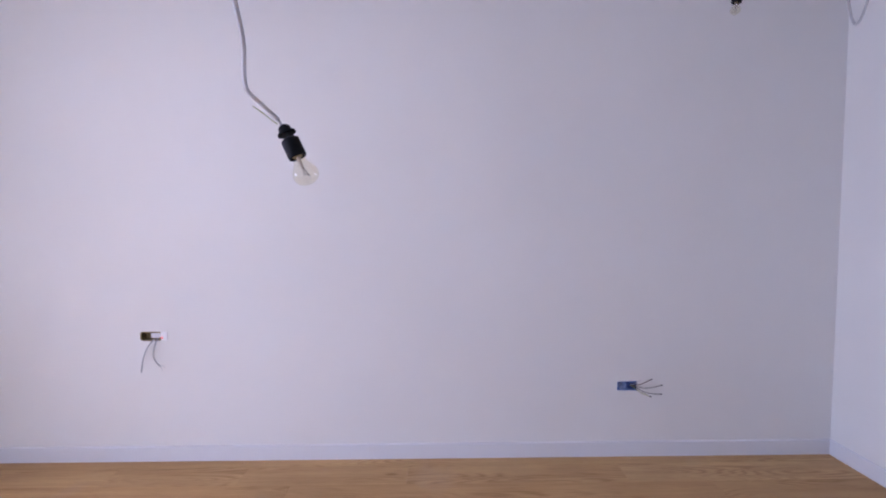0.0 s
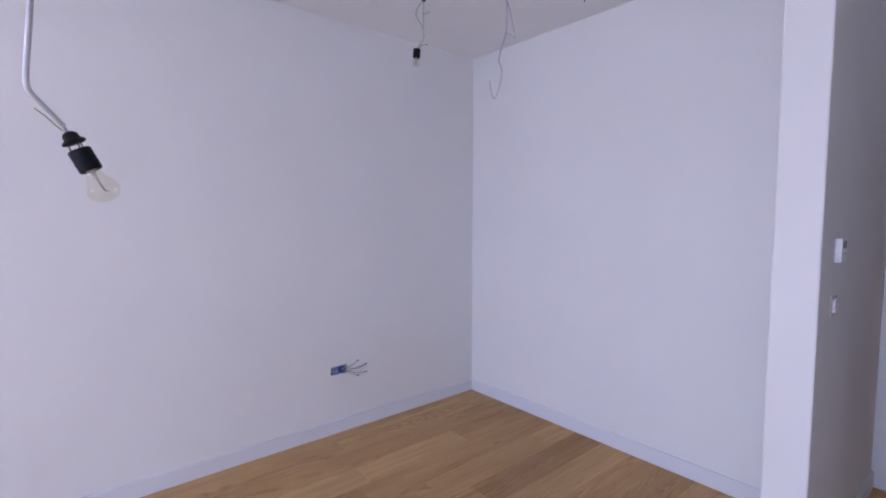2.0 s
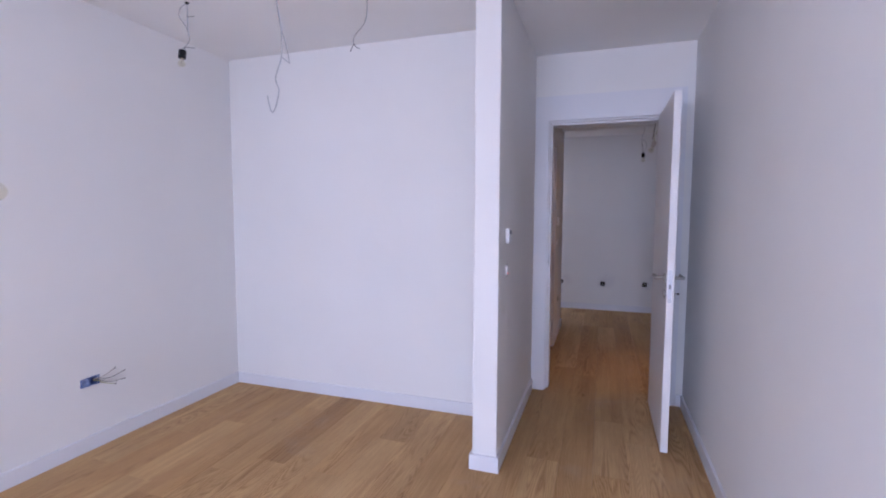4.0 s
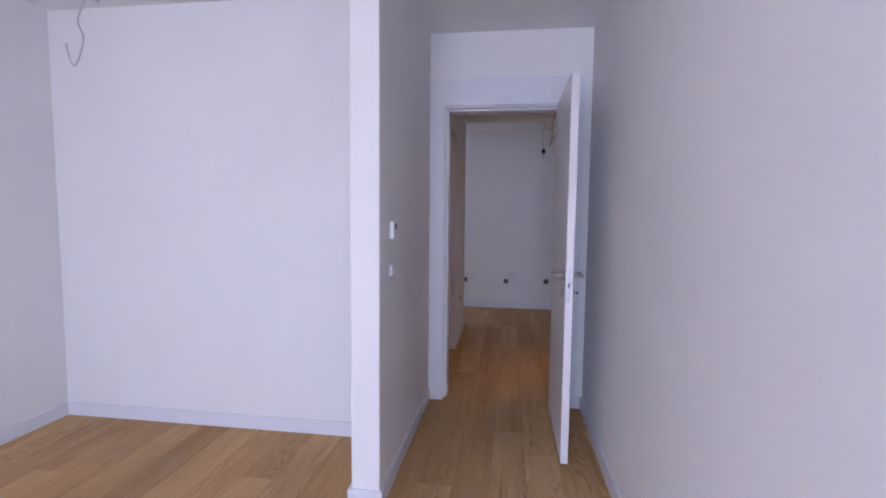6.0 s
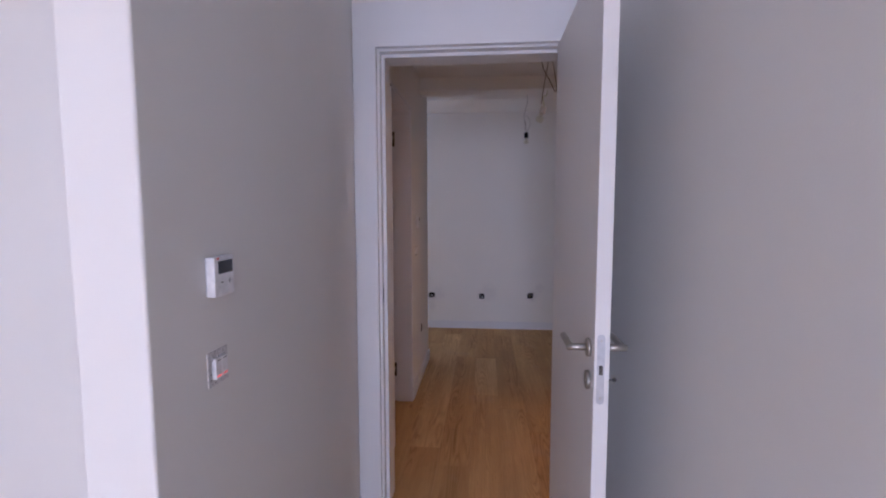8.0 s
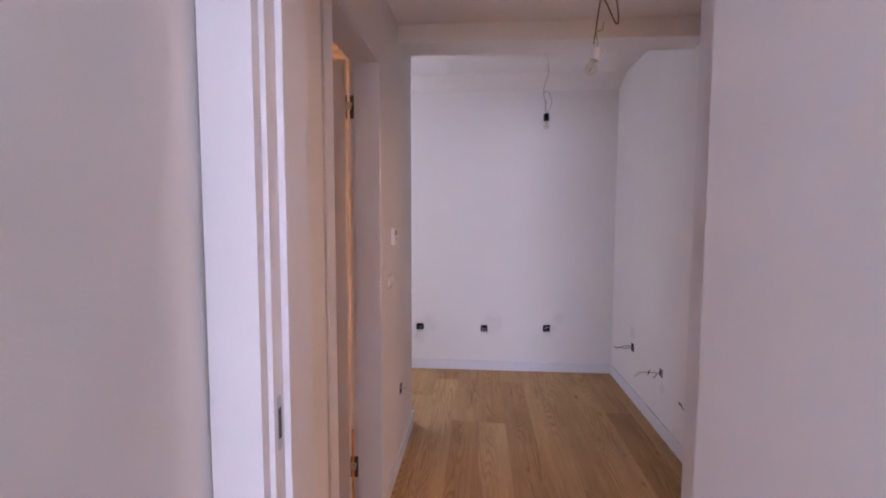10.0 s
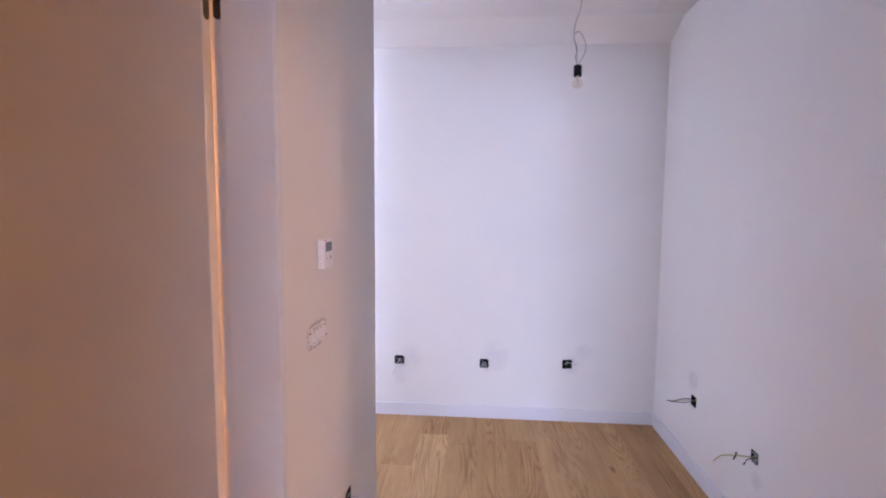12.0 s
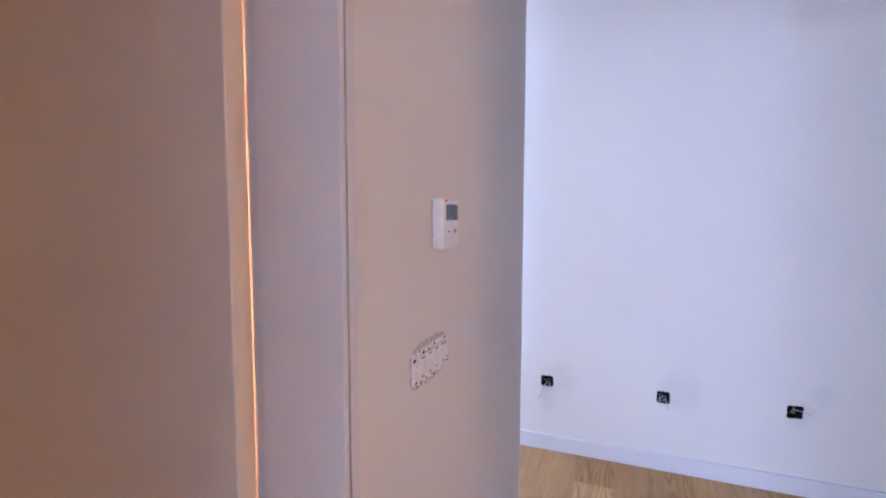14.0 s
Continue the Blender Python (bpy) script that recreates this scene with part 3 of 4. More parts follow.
for s, fx in ((-1, LX0), (1, LX1)):
    bm = lathe([(0.0255, 0), (0.0255, 0.007), (0.0235, 0.009), (0.010, 0.009)], 32)
    bmesh.ops.transform(bm, matrix=pose(fx, -0.725, 1.026, 0, 90 * s), verts=bm.verts)
    rose = part("rose", bm, STEEL, door, "satin steel rose")
    x1 = fx + s * 0.052
    bm = bmesh.new()
    tube(bm, [(fx, -0.725, 1.026), (x1 + s * 0.0093, -0.725, 1.026)], 0.0095, 14, 2)
    tube(bm, [(x1, -0.727, 1.026), (x1, -0.700, 1.026), (x1, -0.606, 1.026)], 0.0095, 14, 2)
    part("handle", bm, STEEL, door, "satin steel lever handle")
    bm = lathe([(0.0255, 0), (0.0255, 0.007), (0.0235, 0.009), (0.009, 0.009), (0.009, 0.004)], 32)
    bmesh.ops.transform(bm, matrix=pose(fx, -0.725, 0.934, 0, 90 * s), verts=bm.verts)
    esc = part("escutcheon", bm, STEEL, door, "satin steel keyhole rose")
    part("keyhole", boxed(fx + s * 0.0042 - 0.0004, fx + s * 0.0042 + 0.0004, -0.7275, -0.7225, 0.927, 0.942), MARK, esc)
bm = bmesh.new()
tube(bm, [(LX1 + 0.004, -0.725, 0.934), (LX1 + 0.024, -0.725, 0.934)], 0.0024, 8, 2)
bow = lathe([(0.0, -0.0012), (0.0065, -0.0010), (0.0065, 0.0010), (0.0, 0.0012)], 16, False, False)
bmesh.ops.transform(bow, matrix=pose(LX1 + 0.030, -0.725, 0.934, 70), verts=bow.verts)
me = bpy.data.meshes.new("bow")
bow.to_mesh(me), bow.free()
bm.from_mesh(me)
bpy.data.meshes.remove(me)
part("key", bm, HINGE, door, "small dark key in the lock")

# ---- bathroom door, open into the bathroom ----
door2 = tagged(new("door_2"), "white flush bathroom door standing open inwards", "door", kind="structure")
HX, HY = XH - 0.142, D2[1] - 0.010
part("leaf", boxed(HX - 0.64, HX, HY, HY + 0.032, 0.008, 2.094, bevel=0.002), LEAF, door2)
for zz in (1.893, 0.237):
    bm = bmesh.new()
    stadium(bm, 0.021, 0.104, 0.0020)
    bmesh.ops.transform(bm, matrix=pose(XH - 0.1165, D2[1] + 0.0072, zz), verts=bm.verts)
    hp = part("hinge", bm, HINGE, door2, "dark concealed hinge")
    bm = bmesh.new()
    stadium(bm, 0.021, 0.104, 0.0020)
    bmesh.ops.transform(bm, matrix=pose(HX + 0.0014, HY + 0.0160, zz, 0, 0, 90), verts=bm.verts)
    part("hinge_leaf", bm, HINGE, hp)
    part("hinge_arm", boxed(HX - 0.002, XH - 0.119, D2[1] - 0.006, D2[1] + 0.0070, zz - 0.012, zz + 0.003, bevel=0.001), STEEL, hp)
    part("hinge_arm", boxed(HX - 0.002, XH - 0.115, D2[1] - 0.001, D2[1] + 0.0070, zz + 0.004, zz + 0.020, bevel=0.001), STEEL, hp)
    part("hinge_pocket", boxed(XH - 0.1180, XH - 0.1085, D2[1] + 0.0060, D2[1] + 0.0075, zz - 0.018, zz + 0.016), MARK, hp)


# ---- open socket boxes ----
def socket_box(name, m, w, h, mat, label, wires, depth=0.045, rim=None, group=""):
    """A flush-mounted box sunk in the wall (local -y looks into the room) with its loose wires: (material, radius, points, bare tip)."""
    ob = thing(name, m, label, "socket box", group)
    bm = bmesh.new()
    t = 0.002
    a, b = w / 2, h / 2
    box(bm, -a, a, depth - t, depth, -b, b)
    box(bm, -a, -a + t, 0.0008, depth - t, -b, b)
    box(bm, a - t, a, 0.0008, depth - t, -b, b)
    box(bm, -a + t, a - t, 0.0008, depth - t, -b, -b + t)
    box(bm, -a + t, a - t, 0.0008, depth - t, b - t, b)
    part("box", bm, mat, ob)
    # uneven broken edge of the plaster round the box
    bm = bmesh.new()
    r2 = random.Random(len(label) * 7 + int(w * 1e4))
    n = 28
    ring = []
    for k in range(n):
        an = 2 * math.pi * k / n
        c, s = math.cos(an), math.sin(an)
        q = max(abs(c) / a, abs(s) / b)
        ri = (1 - r2.uniform(-0.01, 0.13)) / q
        ro = (1 + r2.uniform(0.03, 0.16)) / q
        ring.append((bm.verts.new((c * ri, -0.0012, s * ri)), bm.verts.new((c * ro, -0.0004, s * ro)), bm.verts.new((c * ri * 1.01, 0.010, s * ri * 1.01))))
    for k in range(n):
        p, q = ring[k], ring[(k + 1) % n]
        bm.faces.new((p[0], q[0], q[1], p[1]))
        bm.faces.new((p[0], p[2], q[2], q[0]))
    part("plaster_edge", bm, rim or DARKBOX, ob, "broken plaster edge round the box")
    for wm, r, pts, tip in wires:
        wo = part("wire", tubed(pts, r, sides=6, steps=4), wm, ob)
        if tip:
            p, q = Vector(pts[-2]), Vector(pts[-1])
            d = (q - p).normalized()
            part("wire_tip", tubed([q - d * 0.001, q + d * 0.012], r * (1.7 if tip is DARKWIRE else 0.7), sides=6, steps=1), tip, wo, "taped wire end" if tip is DARKWIRE else "bare copper wire end")
    return ob


def tangle(seed, count, spread=0.018):
    """Short wires curled up inside a box."""
    r2 = random.Random(seed)
    out = []
    for k in range(count):
        pts = [(r2.uniform(-0.015, 0.015), 0.036, r2.uniform(-0.015, 0.015))]
        for s in (0.02, 0.008, -0.004):
            pts.append((r2.uniform(-spread, spread), s, r2.uniform(-spread, spread)))
        out.append((r2.choice((GREYCABLE, GREYCABLE, WHITECABLE, BROWNWIRE, GREENWIRE)), 0.0014, pts, COPPER if k % 2 else None))
    return out


def on_back(c, z):
    return pose(c, YE, z)


def on_long(c, z):
    return pose(XE, c, z, 0, 0, -90)


def on_side(x, c, z):
    return pose(x, c, z, 0, 0, 90)


G = "open socket boxes"
socket_box("socket_box", on_back(*S_BACK[0]), 0.060, 0.054, DARKBOX, "open black socket box with a wire hanging out", tangle(3, 2) + [(WHITECABLE, 0.0024, [(0.0, 0.03, 0.0), (-0.008, 0.0, -0.012), (-0.018, -0.014, -0.040), (-0.036, -0.018, -0.082)], COPPER), (WHITECABLE, 0.0021, [(0.012, 0.03, 0.0), (0.014, -0.002, -0.018), (0.010, -0.010, -0.042)], None)], group=G)
socket_box("socket_box", on_back(*S_BACK[1]), 0.056, 0.056, DARKBOX, "open black socket box with curled wires", tangle(8, 2) + [(WHITECABLE, 0.0021, [(0.0, 0.03, 0.0), (-0.016, -0.004, -0.012), (-0.020, -0.010, -0.036)], None), (WHITECABLE, 0.0021, [(0.01, 0.03, 0.0), (0.014, -0.006, -0.014), (0.020, -0.010, -0.040)], COPPER)], group=G)
socket_box("socket_box", on_back(*S_BACK[2]), 0.058, 0.056, DARKBOX, "open black socket box with a short wire aside", tangle(12, 2) + [(WHITECABLE, 0.0021, [(0.0, 0.03, 0.0), (0.016, -0.004, 0.010), (0.046, -0.012, 0.004)], COPPER)], group=G)
# along the long wall: wires reach out into the hall
socket_box("socket_box", on_long(*S_RIGHT[0]), 0.056, 0.056, DARKBOX, "open black socket box with two taped wires", [(DARKWIRE, 0.0021, [(0.0, 0.03, 0.004), (0.0, -0.02, 0.012), (-0.004, -0.055, 0.010), (-0.006, -0.105, -0.006)], DARKWIRE), (DARKWIRE, 0.0020, [(0.0, 0.03, -0.006), (0.004, -0.02, -0.002), (0.0, -0.06, -0.010), (-0.002, -0.125, -0.002)], DARKWIRE), (GREENWIRE, 0.0018, [(0.0, 0.03, 0.0), (-0.004, -0.03, 0.004), (-0.004, -0.080, -0.004)], None)], group=G)
socket_box("socket_box", on_long(*S_RIGHT[1]), 0.046, 0.046, PLASTER, "open socket box with a long yellow-green wire", [(GREENWIRE, 0.0023, [(0.0, 0.03, 0.0), (0.0, -0.03, 0.002), (-0.004, -0.075, 0.002), (-0.010, -0.130, -0.004), (-0.014, -0.160, -0.034)], None), (DARKWIRE, 0.0019, [(0.0, 0.03, -0.004), (0.004, -0.025, -0.006), (0.004, -0.040, -0.024)], DARKWIRE), (DARKWIRE, 0.0036, [(-0.004, -0.072, 0.018), (-0.004, -0.076, 0.0), (-0.006, -0.082, -0.016)], None)], rim=DARKBOX, group=G)
socket_box("socket_box", on_long(*S_RIGHT[2]), 0.062, 0.062, DARKBOX, "open black socket box with a bent wire bundle", [(WHITECABLE, 0.0022, [(0.0, 0.03, 0.004), (0.0, -0.03, 0.008), (-0.004, -0.070, 0.004), (-0.008, -0.105, 0.004), (-0.012, -0.120, 0.030)], DARKWIRE), (BLUEWIRE, 0.0020, [(0.0, 0.03, -0.004), (0.002, -0.03, 0.000), (0.0, -0.075, 0.006), (-0.006, -0.100, 0.002), (-0.014, -0.112, 0.022)], DARKWIRE), (GREENWIRE, 0.0018, [(0.006, 0.03, 0.0), (0.006, -0.02, 0.004), (0.006, -0.055, -0.004)], COPPER)], group=G)
socket_box("socket_box", on_side(XH, *S_LEFT), 0.058, 0.058, DARKBOX, "open black socket box with a stub of wire", tangle(21, 3) + [(GREYCABLE, 0.0016, [(0.0, 0.03, 0.0), (0.004, -0.005, 0.002), (0.006, -0.034, 0.0)], None)], group=G)
# bedroom wall
blue = socket_box("socket_box", on_side(XA, -1.818, 0.404), 0.100, 0.048, BLUEBOX, "blue plastic socket box with five splayed wires", [
    (BROWNWIRE, 0.0019, [(0.026, 0.02, 0.006), (0.040, -0.008, 0.006), (0.070, -0.026, 0.018), (0.114, -0.040, 0.046)], DARKWIRE),
    (DARKWIRE, 0.0017, [(0.026, 0.02, 0.002), (0.044, -0.008, 0.000), (0.105, -0.030, -0.004), (0.173, -0.040, 0.014)], DARKWIRE),
    (DARKWIRE, 0.0018, [(0.026, 0.02, -0.002), (0.044, -0.010, -0.006), (0.100, -0.032, -0.030), (0.167, -0.044, -0.033)], DARKWIRE),
    (GREENWIRE, 0.0019, [(0.024, 0.02, -0.004), (0.040, -0.010, -0.008), (0.066, -0.028, -0.028), (0.109, -0.044, -0.044)], DARKWIRE),
    (WHITECABLE, 0.0013, [(0.022, 0.02, 0.0), (0.038, -0.006, 0.010), (0.056, -0.020, 0.030), (0.070, -0.030, 0.042)], None)], rim=BLUEBOX, depth=0.030, group=G)
for cx, mat, lab in ((-0.024, PALEBLUE, "pale blue insert"), (0.024, DEEPBLUE, "dark blue insert")):
    bm = lathe([(0.0235, 0.018), (0.0235, 0.004), (0.0210, 0.0005), (0.0190, 0.004), (0.0185, 0.013), (0.0004, 0.014)], 24, caps=False)
    bmesh.ops.transform(bm, matrix=pose(cx, 0, 0, -90), verts=bm.verts)
    part("round_insert", bm, mat, blue, lab)
wb = socket_box("socket_box", on_side(XA, -4.480, 0.7115), 0.110, 0.047, BROWNBOX, "muddy socket opening with two hanging grey cables", [
    (GREYCABLE, 0.0038, [(0.020, 0.03, -0.006), (0.016, -0.012, -0.020), (-0.012, -0.030, -0.070), (-0.030, -0.034, -0.125), (-0.044, -0.030, -0.195)], None),
    (GREYCABLE, 0.0036, [(0.030, 0.03, -0.006), (0.034, -0.014, -0.028), (0.026, -0.030, -0.090), (0.040, -0.036, -0.130), (0.062, -0.030, -0.160)], None),
    (WHITECABLE, 0.0016, [(0.060, -0.030, -0.158), (0.070, -0.030, -0.172), (0.072, -0.030, -0.186)], None),
    (WHITECABLE, 0.0016, [(0.062, -0.030, -0.156), (0.078, -0.028, -0.160), (0.086, -0.028, -0.172)], None)], rim=BROWNBOX, group=G)
part("cover_film", boxed(0.056, 0.094, -0.006, -0.001, -0.022, 0.026, bevel=0.002), PLASTIC, wb, "milky plastic insert beside the opening")
part("insert", boxed(-0.004, 0.050, 0.006, 0.012, -0.010, 0.016, bevel=0.002), PLATE, wb, "grey connector insert")
part("pilot_light", boxed(0.058, 0.070, -0.0075, -0.0055, -0.012, -0.005, bevel=0.001), PILOT, wb, "small red pilot light")


# ---- wall devices ----
def thermostat(m, label):
    ob = thing("thermostat", m, label, "thermostat", "wall thermostats")
    part("back_plate", boxed(-0.0355, 0.0355, -0.003, 0.0, -0.0395, 0.0395, bevel=0.001), PLATE, ob, "grey back plate")
    part("body", boxed(-0.0375, 0.0375, -0.022, -0.003, -0.0415, 0.0415, bevel=0.0025), PLASTIC, ob)
    part("display", boxed(-0.024, 0.030, -0.0228, -0.0216, 0.006, 0.033, bevel=0.0004), DISPLAY, ob, "dark grey display")
    part("indicator", boxed(-0.029, -0.022, -0.0236, -0.0218, 0.036, 0.0405, bevel=0.0006), REDMARK, ob, "small red indicator")
    part("minus_sign", boxed(-0.017, -0.007, -0.0226, -0.0219, -0.0135, -0.0115), MARK, ob)
    bm = bmesh.new()
    box(bm, 0.013, 0.023, -0.0226, -0.0219, -0.0135, -0.0115)
    box(bm, 0.017, 0.019, -0.0227, -0.0219, -0.0175, -0.0075)
    part("plus_sign", bm, MARK, ob)
    return ob


thermostat(on_side(XC, -1.0885, 1.269), "white wall thermostat with a dark display")
thermostat(on_side(XH, 1.5700, 1.306), "white hall thermostat with a grey display")


def speckle(ob, w, h, seed, count):
    """Screw holes and crumbs of plaster on a bare mounting frame."""
    r2 = random.Random(seed)
    for k in range(count):
        u, v = r2.choice((-1, 1)) * r2.uniform(0.36, 0.5) * w, r2.uniform(-0.5, 0.5) * h
        if k % 2:
            u, v = r2.uniform(-0.5, 0.5) * w, r2.choice((-1, 1)) * r2.uniform(0.36, 0.5) * h
        s = r2.uniform(0.0012, 0.0032)
        bm = bmesh.new()
        bmesh.ops.create_icosphere(bm, subdivisions=1, radius=s, matrix=pose(u, -0.0055, v) @ Matrix.Diagonal((r2.uniform(0.7, 1.9), 0.35, r2.uniform(0.6, 1.2), 1)))
        part("plaster_crumb", bm, MARK if k % 3 else PLASTER, ob)


sw = thing("light_switch", on_side(XC, -1.0965, 1.074), "uncovered white double switch with red pilot lights", "light switch")
bm = bmesh.new()
for q in ((-0.037, -0.024, -0.037, 0.037), (0.024, 0.037, -0.037, 0.037), (-0.024, 0.024, -0.037, -0.024), (-0.024, 0.024, 0.024, 0.037)):
    box(bm, q[0], q[1], -0.0035, 0.0, q[2], q[3], bevel=0.001)
part("mounting_frame", bm, PLASTER, sw, "white plastered mounting frame")
for u in (-0.0115, 0.0115):
    rk = part("rocker", boxed(u - 0.0110, u + 0.0110, -0.012, 0.0, -0.0225, 0.0225, bevel=0.0015), PLASTIC, sw)
    part("pilot_light", boxed(u - 0.0075, u + 0.0075, -0.0127, -0.0115, -0.0180, -0.0146, bevel=0.0004), PILOT, rk, "red pilot light")
    part("slot", boxed(u - 0.0060, u + 0.0060, -0.0125, -0.0118, 0.0165, 0.0180), MARK, rk)
speckle(sw, 0.062, 0.062, 5, 14)

gang = thing("light_switch", on_side(XH, 1.5275, 1.083), "uncovered four-gang switch frame smeared with plaster", "light switch")
bm = bmesh.new()
r2 = random.Random(31)
n = 44
mid, ring = bm.verts.new((0, -0.0030, 0)), []
for k in range(n):
    an = 2 * math.pi * k / n
    c, s = math.cos(an), math.sin(an)
    q = 1 / (abs(c / 0.082) ** 3.2 + abs(s / 0.038) ** 3.2) ** (1 / 3.2)
    ring.append(bm.verts.new((c * q * r2.uniform(0.90, 1.03), -0.0008, s * q * r2.uniform(0.88, 1.04))))
for k in range(n):
    bm.faces.new((mid, ring[k], ring[(k + 1) % n]))
part("plaster_smear", bm, PLASTER, gang, "rough grey plaster smear")
bm = bmesh.new()
for q in ((-0.070, -0.056, -0.025, 0.025), (0.056, 0.070, -0.025, 0.025), (-0.056, 0.056, -0.027, -0.020), (-0.056, 0.056, 0.020, 0.027)):
    box(bm, q[0], q[1], -0.0055, 0.0, q[2], q[3])
part("mounting_frame", bm, PLASTIC, gang, "white mounting frame")
for k in range(4):
    u = -0.042 + 0.028 * k
    rk = part("rocker", boxed(u - 0.0128, u + 0.0128, -0.0075, 0.0, -0.0190, 0.0190, bevel=0.0012), PLASTIC, gang)
    part("slot", boxed(u - 0.0045, u + 0.0045, -0.0081, -0.0073, 0.0140, 0.0158), MARK, rk)
    part("slot", boxed(u - 0.0030, u + 0.0030, -0.0081, -0.0073, -0.0158, -0.0142), MARK, rk)
speckle(gang, 0.140, 0.056, 9, 46)


# ---- hanging bulbs ----
def bulb_parts(ob, at, axis, holder, length=0.055, radius=0.0205, size=1.0, cap=True, rim=1.0):
    """Lamp holder and clear bulb whose axis points from the cable down; at: top of the cap."""
    z = -Vector(axis).normalized()
    turn = z.to_track_quat("Z", "Y").to_matrix().to_4x4()
    m = Matrix.Translation(at) @ turn

    def put(name, bm, mat, par, label=""):
        bmesh.ops.transform(bm, matrix=m, verts=bm.verts)
        return part(name, bm, mat, par, label)

    top = 0.0
    if cap:
        put("cap", lathe([(0.004 * rim, 0.004), (0.009 * rim, 0.002), (0.0140 * rim, -0.002), (0.0150 * rim, -0.009), (0.0215 * rim, -0.013), (0.0215 * rim, -0.016), (0.015 * rim, -0.017)], 28), holder, ob, "loose domed holder cap")
        pins = bmesh.new()
        for a in (0.4, 2.5, 4.4):
            tube(pins, [(0.010 * math.cos(a), 0.010 * math.sin(a), -0.014), (0.012 * math.cos(a), 0.012 * math.sin(a), -0.0290)], 0.0012, 6, 1)
        put("pins", pins, DARKWIRE, ob, "three thin dark wires")
        top = -0.0270
    put("holder", lathe([(0.006, top), (radius - 0.002, top), (radius, top - 0.002), (radius, top - length + 0.002), (radius - 0.001, top - length), (radius - 0.004, top - length), (radius - 0.004, top - length + 0.01)], 32), holder, ob)
    e = top - length
    s = size
    collar = put("screw_base", lathe([(0.0128 * s, e + 0.010), (0.0134 * s, e + 0.004), (0.0128 * s, e + 0.002), (0.0130 * s, e + 0.001)], 24), BRASS, ob, "brass screw base")
    prof = [(0.0126, 0.002), (0.0135, -0.008), (0.0165, -0.020), (0.0230, -0.033), (0.0275, -0.043), (0.0295, -0.054), (0.0280, -0.065), (0.0225, -0.075), (0.0140, -0.081), (0.0050, -0.0835), (0.0004, -0.0838)]
    bm = lathe([(r * s * 1.22, e + 0.001 + h * s) for r, h in prof], 32, caps=False)
    g = put("glass", bm, GLASS, ob, "clear glass bulb")
    g.visible_shadow = False
    stem = lathe([(0.0055 * s, e), (0.0045 * s, e - 0.016 * s), (0.0022 * s, e - 0.030 * s)], 12)
    st = put("stem", stem, PORCELAIN, g, "pale glass stem")
    wire = bmesh.new()
    for sx in (1, -1):
        tube(wire, [(sx * 0.0015, 0, e - 0.020 * s), (sx * 0.004 * s, 0, e - 0.030 * s), (sx * 0.013 * s, 0.001, e - 0.056 * s)], 0.00065, 5, 3)
    tube(wire, [(0.013 * s, 0.001, e - 0.056 * s), (0.005 * s, 0.008 * s, e - 0.058 * s), (-0.005 * s, 0.008 * s, e - 0.058 * s), (-0.013 * s, 0.001, e - 0.056 * s)], 0.0005, 5, 3)
    tube(wire, [(-0.006 * s, 0, e - 0.036 * s), (0.006 * s, 0, e - 0.036 * s)], 0.0005, 5, 1)
    put("filament", wire, HINGE, g, "thin filament on two support wires")
    return ob


def hanging(label, group="hanging bulbs"):
    return thing("hanging_bulb", pose(0, 0, 0), label, "light bulb", group)


def ceiling_plug(ob, at):
    bm = lathe([(0.012, 0.0), (0.012, -0.003), (0.006, -0.010), (0.003, -0.012)], 16)
    bmesh.ops.transform(bm, matrix=Matrix.Translation(at), verts=bm.verts)
    part("ceiling_anchor", bm, DARKBOX, ob, "dark hole with a hook in the ceiling")


# bulb in the bedroom, close to the walker
P = Vector((-0.524, -3.160, 1.519))
b1 = hanging("clear bulb in a black holder on a bent white cable")
part("cable", tubed([P + Vector(q) for q in ((0.205, 0.000, 1.066), (0.205, -0.020, 0.60), (0.205, -0.020, 0.32), (0.172, -0.029, 0.225), (0.116, -0.035, 0.180), (0.072, -0.041, 0.130), (0.060, -0.046, 0.085), (0.054, -0.047, 0.064), (0.048, -0.044, 0.052), (0.028, -0.027, 0.034), (0.008, -0.006, 0.013))], 0.0040, sides=12, steps=7), WHITECABLE, b1, "bent white cable")
part("core_wire", tubed([P + Vector(q) for q in ((0.010, -0.008, 0.015), (0.004, -0.003, 0.006), (0.0, 0.0, -0.004))], 0.0022, sides=8), GREYCABLE, b1, "bared cable core")
part("bare_wire", tubed([P + Vector(q) for q in ((0.042, -0.040, 0.030), (0.028, -0.026, 0.020), (0.018, -0.016, 0.011), (0.010, -0.008, 0.005))], 0.0010, sides=6), GREENWIRE, b1, "loose yellow-green strand")
bulb_parts(b1, P + Vector((0, 0, 0.002)), (0.10, 0.47, -1.0), BLACK, 0.037, 0.0170, 0.66, rim=0.80)
ceiling_plug(b1, (P.x + 0.205, P.y, H1))

# bulb near the corner, on a short twisted cable
Q = Vector((-1.650, -1.615, 2.292))
T = Vector((-1.680, -1.545, H1))
b2 = hanging("small clear bulb on thin grey wires from the bedroom ceiling")
W = (T - Q)
R3 = Vector((0.86, 0.5, 0))
part("cable", tubed([T, T - W * 0.35 + R3 * 0.010, T - W * 0.62 + R3 * 0.020, T - W * 0.80 + R3 * 0.030, Q], 0.0026, sides=8), GREYCABLE, b2)
part("loop", tubed([T + Vector((0, 0, -0.004)), T - W * 0.12 - R3 * 0.030, T - W * 0.30 - R3 * 0.034, T - W * 0.50 + R3 * 0.004, T - W * 0.62 + R3 * 0.020], 0.0026, sides=8), GREYCABLE, b2, "looped grey wire")
